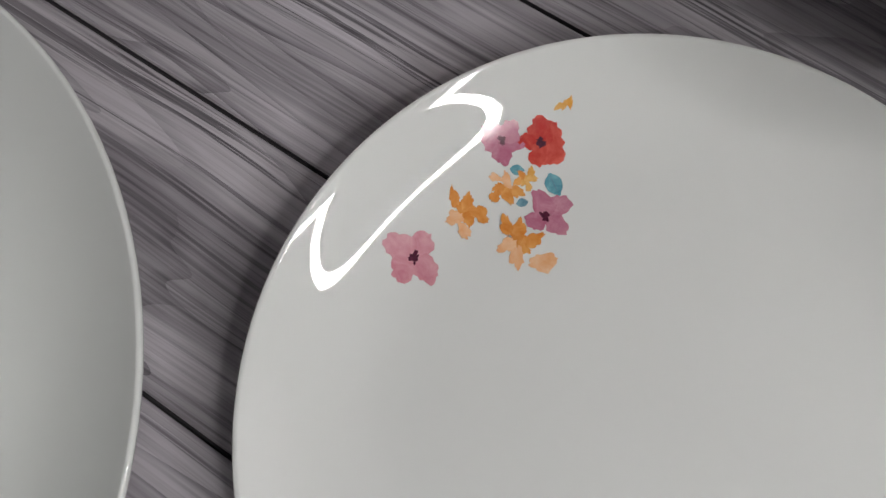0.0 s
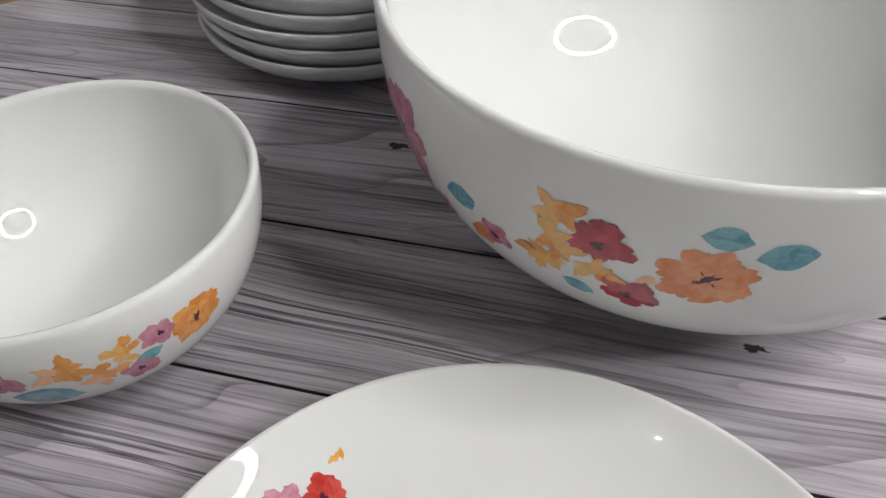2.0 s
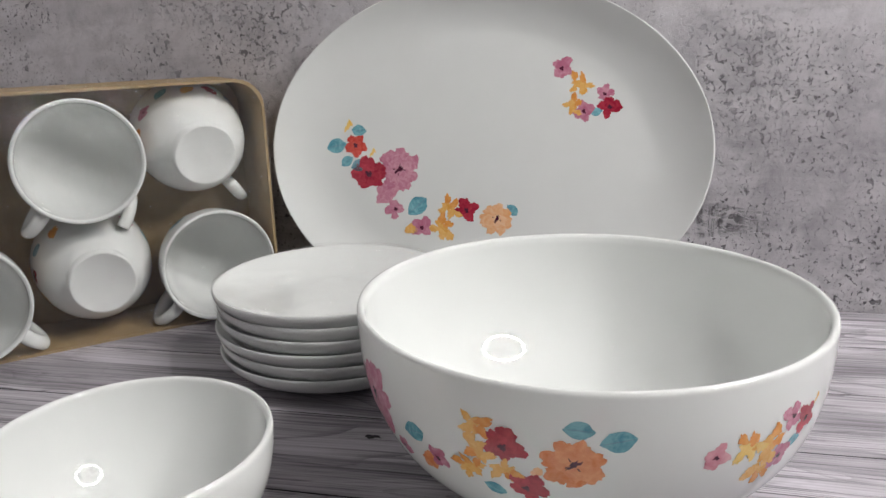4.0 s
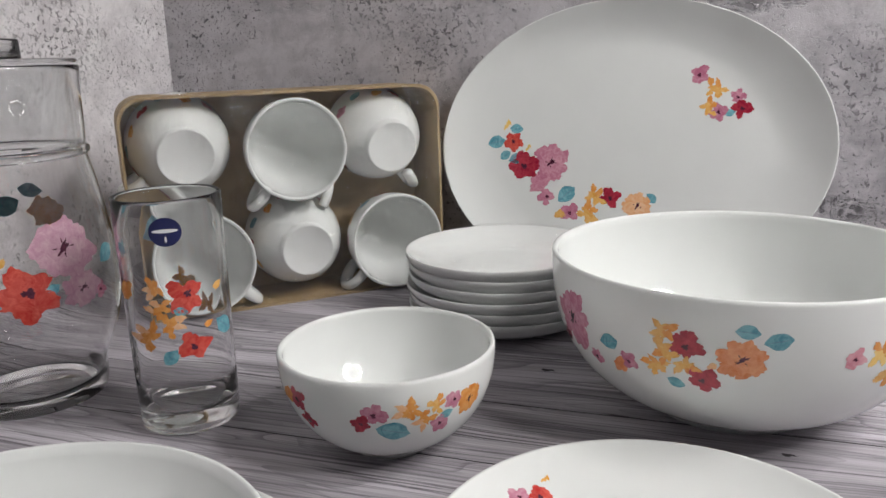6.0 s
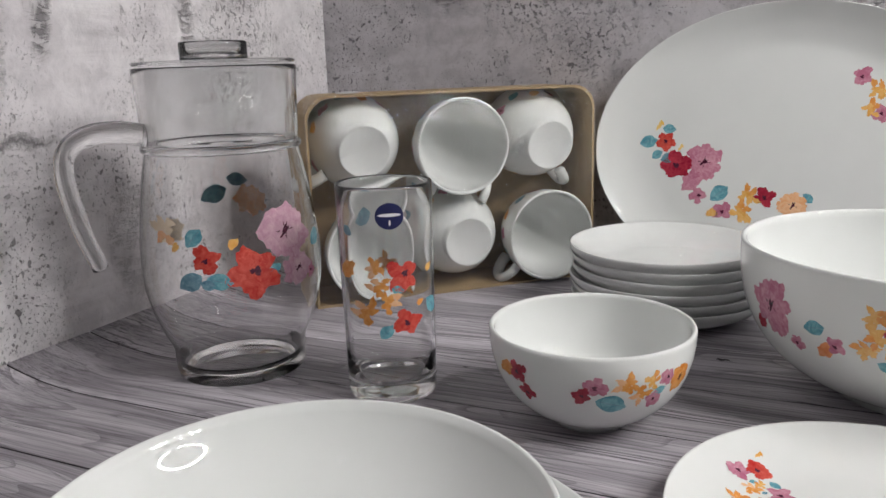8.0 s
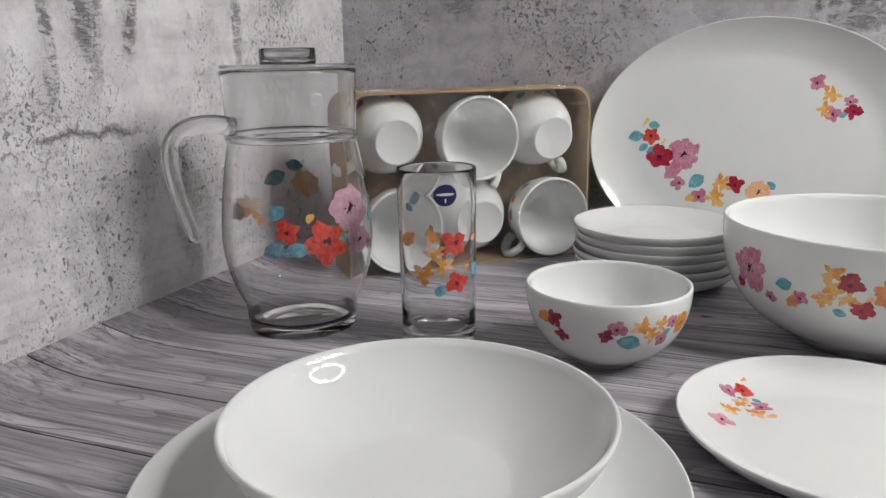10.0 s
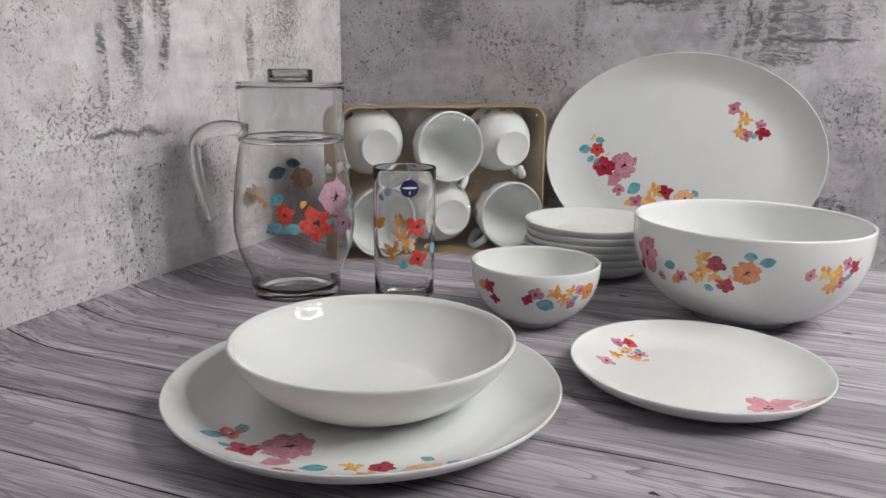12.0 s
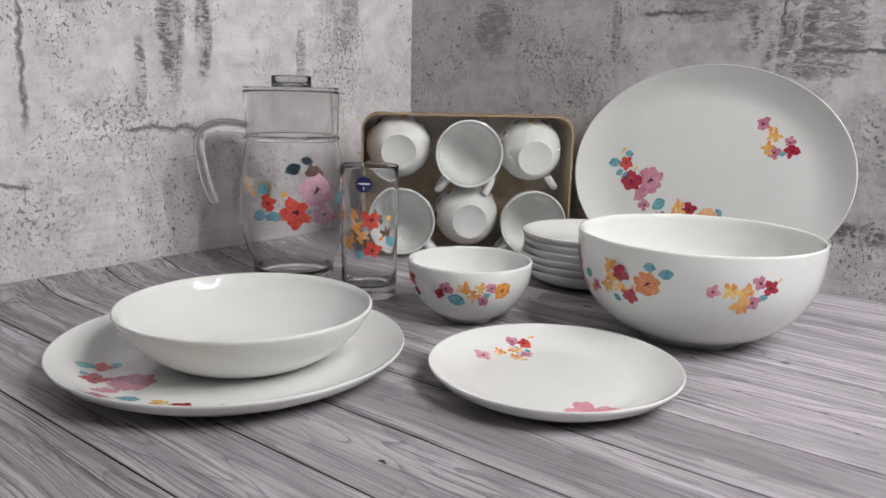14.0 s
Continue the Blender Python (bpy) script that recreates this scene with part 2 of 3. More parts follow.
    tone = ramp(nt, oi.outputs["Random"], [(0.0, (0.86, 0.85, 0.86)), (1.0, (1.08, 1.07, 1.09))])
    c = mix(nt, 1.0, c, tone, "MULTIPLY")
    nt.links.new(c, b.inputs["Base Color"])
    b.inputs["Roughness"].default_value = 0.48
    b.inputs["Specular IOR Level"].default_value = 0.32
    bump(nt, b, lines, 0.10, 0.0008)
    return m


OPAL = opal_glass()
GLASS = clear_glass("clear_glass")
FILM = film("shrink_film")
THIN = thin_glass("thin_glass")
KRAFT = plain("kraft_board", (0.33, 0.235, 0.12), 0.65, 90, 0.15)
WOOD = washed_wood()
GROOVE = plain("dark_groove", (0.035, 0.03, 0.035), 0.8)
# One plaster for both walls; this lighter tone paints in the west wall's light.
PLASTER_LIT = plaster("plaster_lit", (3.1, 1.7, 0.4), (0.62, 0.59, 0.615), (0.88, 0.855, 0.875), (0.05, 0.1, 0.0),
                    [((0, -0.402, 0.265), (0.1, 0.020, 0.085), 0.95), ((0, -0.360, 0.265), (0.1, 0.014, 0.065), 0.95), ((0, -0.440, 0.215), (0.1, 0.009, 0.050), 0.9),
                     ((0, -0.500, 0.305), (0.1, 0.022, 0.030), 0.8), ((0, -0.215, 0.245), (0.1, 0.010, 0.050), 0.6), ((0, -0.300, 0.070), (0.1, 0.030, 0.060), 0.4), ((0, -0.150, 0.300), (0.1, 0.050, 0.060), 0.5)],
                    [(2, 0.156, 0.0022, (0, -0.410, 0.156), (0.1, 0.065, 0.03)), (1, -0.563, 0.0026, (0, -0.563, 0.225), (0.1, 0.03, 0.075)), (2, 0.104, 0.0028, (0, -0.60, 0.104), (0.1, 0.04, 0.03))],
                    [((0, -0.150, 0.23), (0.1, 0.075, 0.12)), ((0, -0.47, 0.16), (0.1, 0.06, 0.05)), ((0, -0.56, 0.07), (0.1, 0.07, 0.05))])
# Same plaster darkened: the north wall's shade is put into its colour.
PLASTER_SHADED = plaster("plaster_shaded", (0.3, 5.2, 2.6), (0.35, 0.335, 0.358), (0.62, 0.60, 0.625), (0.0, 0.07, 0.0),
                    [((0.530, 0, 0.275), (0.050, 0.1, 0.040), 0.85), ((0.615, 0, 0.066), (0.075, 0.1, 0.014), 0.95), ((0.335, 0, 0.285), (0.008, 0.1, 0.045), 0.7), ((0.560, 0, 0.235), (0.060, 0.1, 0.012), 0.6),
                     ((0.150, 0, 0.290), (0.040, 0.1, 0.050), 0.45), ((0.580, 0, 0.280), (0.110, 0.1, 0.050), 0.55), ((0.450, 0, 0.305), (0.060, 0.1, 0.025), 0.5)],
                    [(2, 0.300, 0.0020, (0.410, 0, 0.300), (0.05, 0.1, 0.03)), (0, 0.530, 0.0026, (0.530, 0, 0.295), (0.03, 0.1, 0.03)), (2, 0.255, 0.0018, (0.600, 0, 0.255), (0.06, 0.1, 0.03))],
                    [((0.235, 0, 0.255), (0.060, 0.1, 0.050)), ((0.300, 0, 0.215), (0.05, 0.1, 0.05)), ((0.64, 0, 0.17), (0.05, 0.1, 0.06))])
ROOM = plain("room_paint", (0.27, 0.27, 0.27), 0.8, 3, 0.05)
RED = paint("print_red", (0.50, 0.025, 0.022), (0.74, 0.15, 0.11))
CRIMSON = paint("print_crimson", (0.28, 0.012, 0.035), (0.55, 0.06, 0.09))
MAUVE = paint("print_mauve", (0.44, 0.12, 0.21), (0.68, 0.36, 0.44))
BLUSH = paint("print_blush", (0.42, 0.20, 0.29), (0.64, 0.43, 0.50))
PINK = paint("print_pink", (0.60, 0.22, 0.28), (0.78, 0.46, 0.51))
ORANGE = paint("print_orange", (0.66, 0.20, 0.025), (0.84, 0.44, 0.14))
AMBER = paint("print_amber", (0.72, 0.33, 0.05), (0.86, 0.56, 0.22))
YELLOW = paint("print_yellow", (0.83, 0.52, 0.10), (0.88, 0.68, 0.30))
PEACH = paint("print_peach", (0.80, 0.36, 0.15), (0.87, 0.60, 0.38))
CORAL = paint("print_coral", (0.64, 0.17, 0.05), (0.82, 0.38, 0.19))
TEAL = paint("print_teal", (0.025, 0.19, 0.27), (0.26, 0.54, 0.60))
SLATE = paint("print_slate", (0.06, 0.17, 0.25), (0.28, 0.48, 0.56))
CREAM = paint("print_cream", (0.74, 0.58, 0.38), (0.84, 0.72, 0.56))
NAVY = plain("label_navy", (0.012, 0.016, 0.085), 0.3, 90, 0.1)
WHITE = plain("label_white", (0.78, 0.78, 0.80), 0.4, 90, 0.03)
PLUM = paint("print_plum", (0.035, 0.008, 0.02), (0.14, 0.03, 0.06), 400)
KNOT = plain("dark_knot", (0.025, 0.02, 0.024), 0.6, 300, 0.4)
METAL = plain("black_metal", (0.03, 0.03, 0.03), 0.4)


# ---- building helpers ----
def mesh_from(name, bm, mats, smooth=True):
    me = bpy.data.meshes.new(name)
    bmesh.ops.recalc_face_normals(bm, faces=bm.faces)
    bm.to_mesh(me)
    bm.free()
    for m in mats if isinstance(mats, (list, tuple)) else [mats]:
        me.materials.append(m)
    if smooth:
        me.polygons.foreach_set("use_smooth", [True] * len(me.polygons))
    return me


def thing(name, m, label, category, group="", kind=""):
    ob = new(name)
    ob.empty_display_size = 0.02
    ob.matrix_basis = m
    return tagged(ob, label, category, group, kind)


def part(name, bm, mats, parent, label="", smooth=True, m=None):
    ob = new(name, mesh_from(name, bm, mats, smooth))
    ob.parent = parent
    if m is not None:
        ob.matrix_basis = m
    if label:
        tagged(ob, label)
    return ob


def lathe(profile, segs=96, squash=1.0):
    """A turned body from (radius, height) pairs; points on the axis close it."""
    bm = bmesh.new()
    rings = []
    for r, z in profile:
        if r < 1e-6:
            rings.append([bm.verts.new((0, 0, z))])
        else:
            rings.append([bm.verts.new((r * math.cos(2 * math.pi * k / segs), squash * r * math.sin(2 * math.pi * k / segs), z)) for k in range(segs)])
    for a, b in zip(rings, rings[1:]):
        for k in range(segs):
            q = (k + 1) % segs
            if len(a) == 1 and len(b) == 1:
                continue
            if len(a) == 1:
                bm.faces.new((a[0], b[k], b[q]))
            elif len(b) == 1:
                bm.faces.new((a[k], b[0], a[q]))
            else:
                bm.faces.new((a[k], b[k], b[q], a[q]))
    return bm


def smooth_path(points, per=8):
    """Catmull-Rom through a short list of points of any dimension."""
    p = [np.array(q, float) for q in points]
    p = [2 * p[0] - p[1], *p, 2 * p[-1] - p[-2]]
    out = []
    for a, b, c, d in zip(p, p[1:], p[2:], p[3:]):
        for k in range(per):
            t = k / per
            out.append(0.5 * (2 * b + (c - a) * t + (2 * a - 5 * b + 4 * c - d) * t * t + (3 * b - a - 3 * c + d) * t ** 3))
    out.append(p[-2])
    return [tuple(float(x) for x in q) for q in out]


def tube(path, radii, segs=14, flat=1.0):
    """A rod along a path; radii per point; flat squeezes it across."""
    bm = bmesh.new()
    rings = []
    pts = [Vector(q) for q in path]
    side = None
    for i, q in enumerate(pts):
        d = (pts[min(i + 1, len(pts) - 1)] - pts[max(i - 1, 0)]).normalized()
        if side is None:
            side = d.orthogonal().normalized()
        side = (side - d * side.dot(d)).normalized()
        up = d.cross(side)
        r = radii[i] if isinstance(radii, (list, tuple)) else radii
        rings.append([bm.verts.new(q + side * r * math.cos(2 * math.pi * k / segs) + up * r * flat * math.sin(2 * math.pi * k / segs)) for k in range(segs)])
    for a, b in zip(rings, rings[1:]):
        for k in range(segs):
            bm.faces.new((a[k], a[(k + 1) % segs], b[(k + 1) % segs], b[k]))
    bm.faces.new(rings[0])
    bm.faces.new(rings[-1])
    return bm


def box(bm, lo, hi, bevel=0.0):
    r = bmesh.ops.create_cube(bm, size=1.0)
    for v in r["verts"]:
        v.co = Vector([lo[k] + (v.co[k] + 0.5) * (hi[k] - lo[k]) for k in range(3)])
    if bevel:
        edges = list({e for v in r["verts"] for e in v.link_edges})
        bmesh.ops.bevel(bm, geom=edges, offset=bevel, segments=2, affect="EDGES", profile=0.6)
    return bm


# ---- profiles of the ware ----
def coupe_top(r, R, H, well, base=0.0042):
    """Height of a coupe plate's upper face: a flat well and an even hollow up to the rim."""
    u = max(0.0, (r - well) / (R - well))
    return base + (H - base) * u * u


def coupe_profile(R, H, well, foot, base=0.0042, thick=0.0046, lip_h=0.0040):
    up = [(r, coupe_top(r, R, H, well, base)) for r in [0.0, well * 0.4, well * 0.8, *np.linspace(well, R - 0.0012, 22)]]
    lip = [(R - 0.0002, H - 0.0003), (R + 0.0003, H - 0.0013), (R + 0.0001, H - lip_h * 0.63), (R - 0.0012, H - lip_h)]
    down = [(r, max(coupe_top(r, R, H, well, base) - thick, 0.0016)) for r in np.linspace(R - 0.005, foot + 0.004, 14)]
    ring = [(foot + 0.0015, 0.0004), (foot, 0.0), (foot - 0.002, 0.0003), (foot - 0.004, 0.0012), (foot * 0.5, 0.0014), (0.0, 0.0014)]
    return up + lip + down + ring


def bowl_radius(s, R, foot, n, broad=False):
    """Outer radius at the share s of the height; a broad bowl swells straight out of its foot."""
    curve = (1 - (1 - min(max(s, 0), 1)) ** n) ** (1 / n)
    return foot + (R - foot) * curve if broad else max(R * curve, foot)


def bowl_profile(R, H, foot, n, thick, broad=False):
    out = [(0.0, 0.0016), (foot * 0.8, 0.0016), (foot * 0.9, 0.0002), (foot * 0.97, 0.0)]
    s0 = 0.0 if broad else next(k / 400 for k in range(400) if bowl_radius(k / 400, R, foot, n) > foot)
    ss = [s0 + (1 - s0) * (k / 48) ** (2.2 if broad else 1.4) for k in range(49)]
    out += [(bowl_radius(s, R, foot, n, broad), max(0.0006 if broad else 0.0012, s * H)) for s in ss if s * H < H - 0.0024]
    out += [(R, H - 0.0016), (R - 0.0004, H - 0.0004), (R - thick * 0.45, H), (R - thick * 0.8, H - 0.0006), (R - thick, H - 0.002)]
    Hi = H - thick * 1.3
    ins = [(bowl_radius(s, R - thick, foot * 0.9, n, True) if broad else (R - thick) * (1 - (1 - s) ** n) ** (1 / n), thick * 1.3 + s * Hi) for s in [(k / 26) ** 1.6 for k in range(26, -1, -1)]]
    return out + ins[1:] + ([(0.0, thick * 1.3)] if broad else [])

# ---- large structure ----
def curl(x):
    """The printed sheet on the table lifts where it meets the west wall."""
    return 0.011 * ((0.075 - x) / 0.075) ** 2 if x < 0.075 else 0.0


def build_setting():
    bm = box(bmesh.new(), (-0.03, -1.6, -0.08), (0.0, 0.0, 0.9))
    tagged(new("wall_west", mesh_from("wall_west", bm, PLASTER_LIT, False)), "rough grey plaster wall in a painted lit tone, with dark scuffs and pits", "wall", kind="structure")
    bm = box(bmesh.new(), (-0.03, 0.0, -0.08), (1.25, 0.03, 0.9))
    tagged(new("wall_north", mesh_from("wall_north", bm, PLASTER_SHADED, False)), "rough grey plaster wall in a painted shaded tone, with pits and trowel marks", "wall", kind="structure")
    bm = box(bmesh.new(), (0.0, -1.6, -0.05), (1.25, 0.0, -0.0028))
    table = tagged(new("floor", mesh_from("floor", bm, GROOVE, False)), "table surface of limed grey-violet wooden boards", "table", kind="structure")
    # the dim room round the table
    for name, lo, hi in (("wall_east", (2.4, -2.8, -0.8), (2.45, 1.2, 1.7)), ("wall_south", (-1.2, -2.85, -0.8), (2.45, -2.8, 1.7)),
                         ("wall_far_west", (-1.25, -2.85, -0.8), (-1.2, 1.2, 1.7)), ("wall_far_north", (-1.25, 1.2, -0.8), (2.45, 1.25, 1.7))):
        tagged(new(name, mesh_from(name, box(bmesh.new(), lo, hi), ROOM, False)), "plain pale painted room wall", "wall", kind="structure")
    tagged(new("ceiling", mesh_from("ceiling", box(bmesh.new(), (-1.25, -2.85, 1.7), (2.45, 1.25, 1.75)), ROOM, False)), "plain pale ceiling", "ceiling", kind="structure")
    tagged(new("ground", mesh_from("ground", box(bmesh.new(), (-1.25, -2.85, -0.85), (2.45, 1.25, -0.8)), ROOM, False)), "plain room floor below the table", "floor", kind="structure")
    return table


TABLE = build_setting()


def build_ring_light():
    bm = bmesh.new()
    R, r = RING_R, 0.0142
    rows = []
    for k in range(48):
        a = 2 * math.pi * k / 48
        rows.append([bm.verts.new(((R + r * math.cos(q)) * math.cos(a), (R + r * math.cos(q)) * math.sin(a), 0.5 * r * math.sin(q))) for q in [2 * math.pi * j / 10 for j in range(10)]])
    for a, b in zip(rows, rows[1:] + rows[:1]):
        for j in range(10):
            bm.faces.new((a[j], a[(j + 1) % 10], b[(j + 1) % 10], b[j]))
    m, nt, b = nodes_of("ring_glow")
    b.inputs["Base Color"].default_value = (0.9, 0.9, 0.9, 1)
    b.inputs["Emission Color"].default_value = (1.0, 0.975, 0.955, 1)
    b.inputs["Emission Strength"].default_value = RING_POWER
    ob = thing("ring_light", look(RING_AT, RING_TO), "white ring lamp beside the table", "lamp")
    part("tube", bm, m, ob, "glowing ring tube")
    inv = ob.matrix_basis.inverted()
    top = ob.matrix_basis @ Vector((RING_R, 0, 0))
    pole = tube([(1.20, RING_AT[1], 0.006), (1.20, RING_AT[1], 0.3), (1.20, RING_AT[1], 0.60), tuple(top)], 0.006, 10)
    part("pole", pole, METAL, ob, "black metal pole", m=inv)
    part("base_plate", lathe([(0, 0), (0.045, 0), (0.046, 0.004), (0.044, 0.008), (0, 0.009)], 32), METAL, ob, "", m=inv @ pose(1.20, RING_AT[1], 0.0))


RING_AT, RING_TO, RING_POWER, RING_R = (1.21, -0.41, 0.82), (0.45, -0.33, 0.03), 104.0, 0.205
build_ring_light()
bulb = bpy.data.lights.new("ceiling_bulb", "POINT")
bulb.energy, bulb.shadow_soft_size, bulb.color = 2.0, 0.010, (0.97, 0.98, 1.0)
lamp = new("ceiling_bulb", bulb)
lamp.matrix_basis = pose(0.15, -1.12, 1.62)
tagged(lamp, "small bright bulb under the ceiling", "lamp")


# ---- ware ----
SALAD = dict(R=0.1025, H=0.0918, foot=0.046, n=2.55, thick=0.0034)
SMALL = dict(R=0.0568, H=0.0568, foot=0.0225, n=2.25, thick=0.0030)
SOUP = dict(R=0.0955, H=0.0420, foot=0.049, n=1.48, thick=0.0032, broad=True)
DINNER = dict(R=0.1285, H=0.0215, well=0.0820, foot=0.078)
DESSERT = dict(R=0.0908, H=0.0184, well=0.0550, foot=0.052)
PLATTER = dict(R=0.1602, H=0.0205, well=0.112, foot=0.092)

salad = thing("salad_bowl", pose(0.5533, -0.2462, 0), "large white opal glass salad bowl with watercolour flowers", "bowl")
part("body", lathe(bowl_profile(**SALAD), 128), OPAL, salad)
small = thing("small_bowl", pose(0.3805, -0.3435, 0), "small white opal glass bowl with watercolour flowers", "bowl")
part("body", lathe(bowl_profile(**SMALL), 112), OPAL, small)
dinner = thing("dinner_plate", pose(0.325, -0.5630, 0), "large round white dinner plate with floral rim, under a soup plate", "plate")
part("body", lathe(coupe_profile(**DINNER), 128), OPAL, dinner)
soup = thing("soup_plate", pose(0.3245, -0.5500, 0.0044), "deep white soup plate standing on the dinner plate", "plate")
part("body", lathe(bowl_profile(**SOUP), 128), OPAL, soup)
dessert = thing("dessert_plate", pose(0.5268, -0.4335, 0), "small round white dessert plate with watercolour flowers", "plate")
part("body", lathe(coupe_profile(**DESSERT), 128), OPAL, dessert)
PLEAN = 9.0
PSQ = 0.7615
platter = thing("oval_platter", pose(0.4688, -0.034 + PLATTER["H"] * math.cos(radians(PLEAN)), 0.1211 - PLATTER["H"] * math.sin(radians(PLEAN)), 90 - PLEAN, 0, 0), "oval white serving platter with flowers, leaning on the wall", "platter")
part("body", lathe(coupe_profile(**PLATTER), 144, PSQ), OPAL, platter)

# saucers in a stack
SAUCER_AT = (0.3905, -0.1355)
saucer = thing("saucer", pose(*SAUCER_AT, 0), "white opal glass saucer in a wrapped stack", "saucer", "stack of saucers")
part("body", lathe(coupe_profile(0.0742, 0.0190, 0.036, 0.034, 0.0055, 0.0066, 0.0058), 96), OPAL, saucer)
for k in range(1, 6):
    copy_thing(saucer, pose(SAUCER_AT[0] + 0.0012 * math.sin(k * 2.3), SAUCER_AT[1] + 0.001 * math.cos(k * 1.7), 0.0078 * k, 0, 0, 37 * k))


# tumbler
def build_tumbler():
    g = thing("tumbler", pose(0.2555, -0.3475, 0), "clear straight glass tumbler with printed flowers", "glass")
    H, R, rb, t = 0.1325, 0.0291, 0.0272, 0.0014
    out = [(0, 0.001), (rb * 0.75, 0.001), (rb * 0.9, 0.0), (rb, 0.0012), (rb + 0.0004, 0.004)]
    out += [(rb + 0.0004 + (R - rb - 0.0004) * k / 8, 0.004 + (H - 0.006) * k / 8) for k in range(1, 9)]
    out += [(R, H - 0.0006), (R - t * 0.5, H), (R - t, H - 0.0008)]
    out += [(rb - t + (R - rb) * (8 - k) / 8, 0.016 + (H - 0.018) * (8 - k) / 8) for k in range(1, 9)]
    out += [(rb - t - 0.003, 0.0125), (rb - t - 0.009, 0.0112), (0, 0.011)]
    part("body", lathe(out, 96), GLASS, g)
    return g


tumbler = build_tumbler()

JUG_AT = (0.135, -0.344)


def jug_outer():
    return smooth_path([(0.0425, 0.0), (0.0438, 0.006), (0.0440, 0.015), (0.0452, 0.021), (0.0505, 0.033), (0.0558, 0.049), (0.0586, 0.067), (0.0586, 0.083),
                        (0.0566, 0.105), (0.0535, 0.127), (0.0500, 0.145), (0.0488, 0.151), (0.0488, 0.156), (0.0495, 0.160), (0.0505, 0.185), (0.0514, 0.2013)], 5)


def build_jug():
    g = thing("jug", pose(*JUG_AT, 0), "clear glass jug with hooked handle, glass lid and printed flowers", "jug")
    t = 0.0012
    o = jug_outer()
    inner = [(r - t, max(z, 0.0065)) for r, z in reversed(o) if z > 0.010]
    prof = [(0, 0.002), (0.034, 0.002), (0.039, 0.0)] + o + [(0.0508, 0.2022)] + inner + [(0.034, 0.0055), (0, 0.005)]
    part("body", lathe(prof, 96), GLASS, g)
    a = radians(-120)
    d = Vector((math.cos(a), math.sin(a), 0))
    hp = smooth_path([d * 0.0475 + Vector((0, 0, 0.1615)), d * 0.064 + Vector((0, 0, 0.1650)), d * 0.081 + Vector((0, 0, 0.1640)), d * 0.0930 + Vector((0, 0, 0.1570)),
                      d * 0.0970 + Vector((0, 0, 0.142)), d * 0.0925 + Vector((0, 0, 0.112)), d * 0.084 + Vector((0, 0, 0.083))], 7)
    n = len(hp)
    part("handle", tube(hp, [0.0076 - 0.0024 * k / n for k in range(n)], 18, 0.9), GLASS, g)
    cap = part("lid", lathe([(0, 0.2036), (0.0440, 0.2036), (0.0490, 0.2042), (0.0500, 0.2052), (0.0490, 0.2058), (0.0440, 0.2052), (0, 0.2052)], 72), THIN, g)
    edge = [(0.0494 + 0.0015 * math.cos(q), 0.2047 + 0.0013 * math.sin(q)) for q in [2 * math.pi * k / 8 for k in range(9)]]
    part("edge", lathe(edge, 72), GLASS, cap)
    knob = [(0.0, 0.2053), (0.0208, 0.2053), (0.0212, 0.2070), (0.0212, 0.2165), (0.0207, 0.2176), (0.0199, 0.2172), (0.0196, 0.2160), (0.0196, 0.2075), (0.0, 0.2068)]
    part("knob", lathe(knob, 72), GLASS, cap)
    collar = [(0.0490 + 0.0022 * math.cos(q), 0.1525 + 0.0030 * math.sin(q)) for q in [2 * math.pi * k / 10 for k in range(11)]]
    part("collar", lathe(collar, 96), GLASS, g)
    skirt = [(0.0455, 0.2030), (0.0462, 0.2030), (0.0452, 0.1560), (0.0448, 0.1545), (0.0436, 0.1545), (0.0436, 0.1560), (0.0446, 0.2030), (0.0455, 0.2030)]
    part("skirt", lathe(skirt, 72), THIN, cap)
    return g


jug = build_jug()

# carton of cups across the corner
BOX_AT, BOX_TURN = (0.222, -0.142), 43.0
carton = thing("cup_carton", pose(*BOX_AT, 0, 0, 0, BOX_TURN), "brown kraft card tray of six cups in shrink film", "carton")
BW, BH, BD = 0.262, 0.177, 0.075


def tray():
    bm = bmesh.new()
    c = 0.02
    out = [(-BW / 2, 0.0), (BW / 2, 0.0), (BW / 2, BH - c)]
    for k in range(1, 7):
        a = math.pi / 2 * k / 6
        out.append((BW / 2 - c + c * math.cos(a), BH - c + c * math.sin(a)))
    for k in range(7):
        a = math.pi / 2 + math.pi / 2 * k / 6
        out.append((-BW / 2 + c + c * math.cos(a), BH - c + c * math.sin(a)))
    n = len(out)
    cx, cz = 0.0, BH / 2
    def ring(y, inset):
        return [bm.verts.new((x - inset * (1 if x > 0 else -1), y, z + (inset if z < 0.01 else (-inset if z > BH - c else 0)))) for x, z in out]
    f_o, b_o, b_i, f_i = ring(0.012, 0), ring(BD, 0), ring(BD - 0.002, 0.002), ring(0.012, 0.002)
    for a, b in ((f_o, b_o), (b_i, f_i), (f_i, f_o)):
        for k in range(n):
            bm.faces.new((a[k], a[(k + 1) % n], b[(k + 1) % n], b[k]))
    bm.faces.new(b_o)
    bm.faces.new(b_i)
    return bm


part("tray", tray(), KRAFT, carton, "", False)


def cup_profile():
    return bowl_profile(0.0415, 0.062, 0.0225, 2.3, 0.0028)


def cup_handle():
    p = smooth_path([(0.039, 0, 0.050), (0.048, 0, 0.052), (0.0575, 0, 0.044), (0.055, 0, 0.031), (0.046, 0, 0.022), (0.037, 0, 0.020)], 6)
    return tube(p, 0.0042, 12, 1.3)


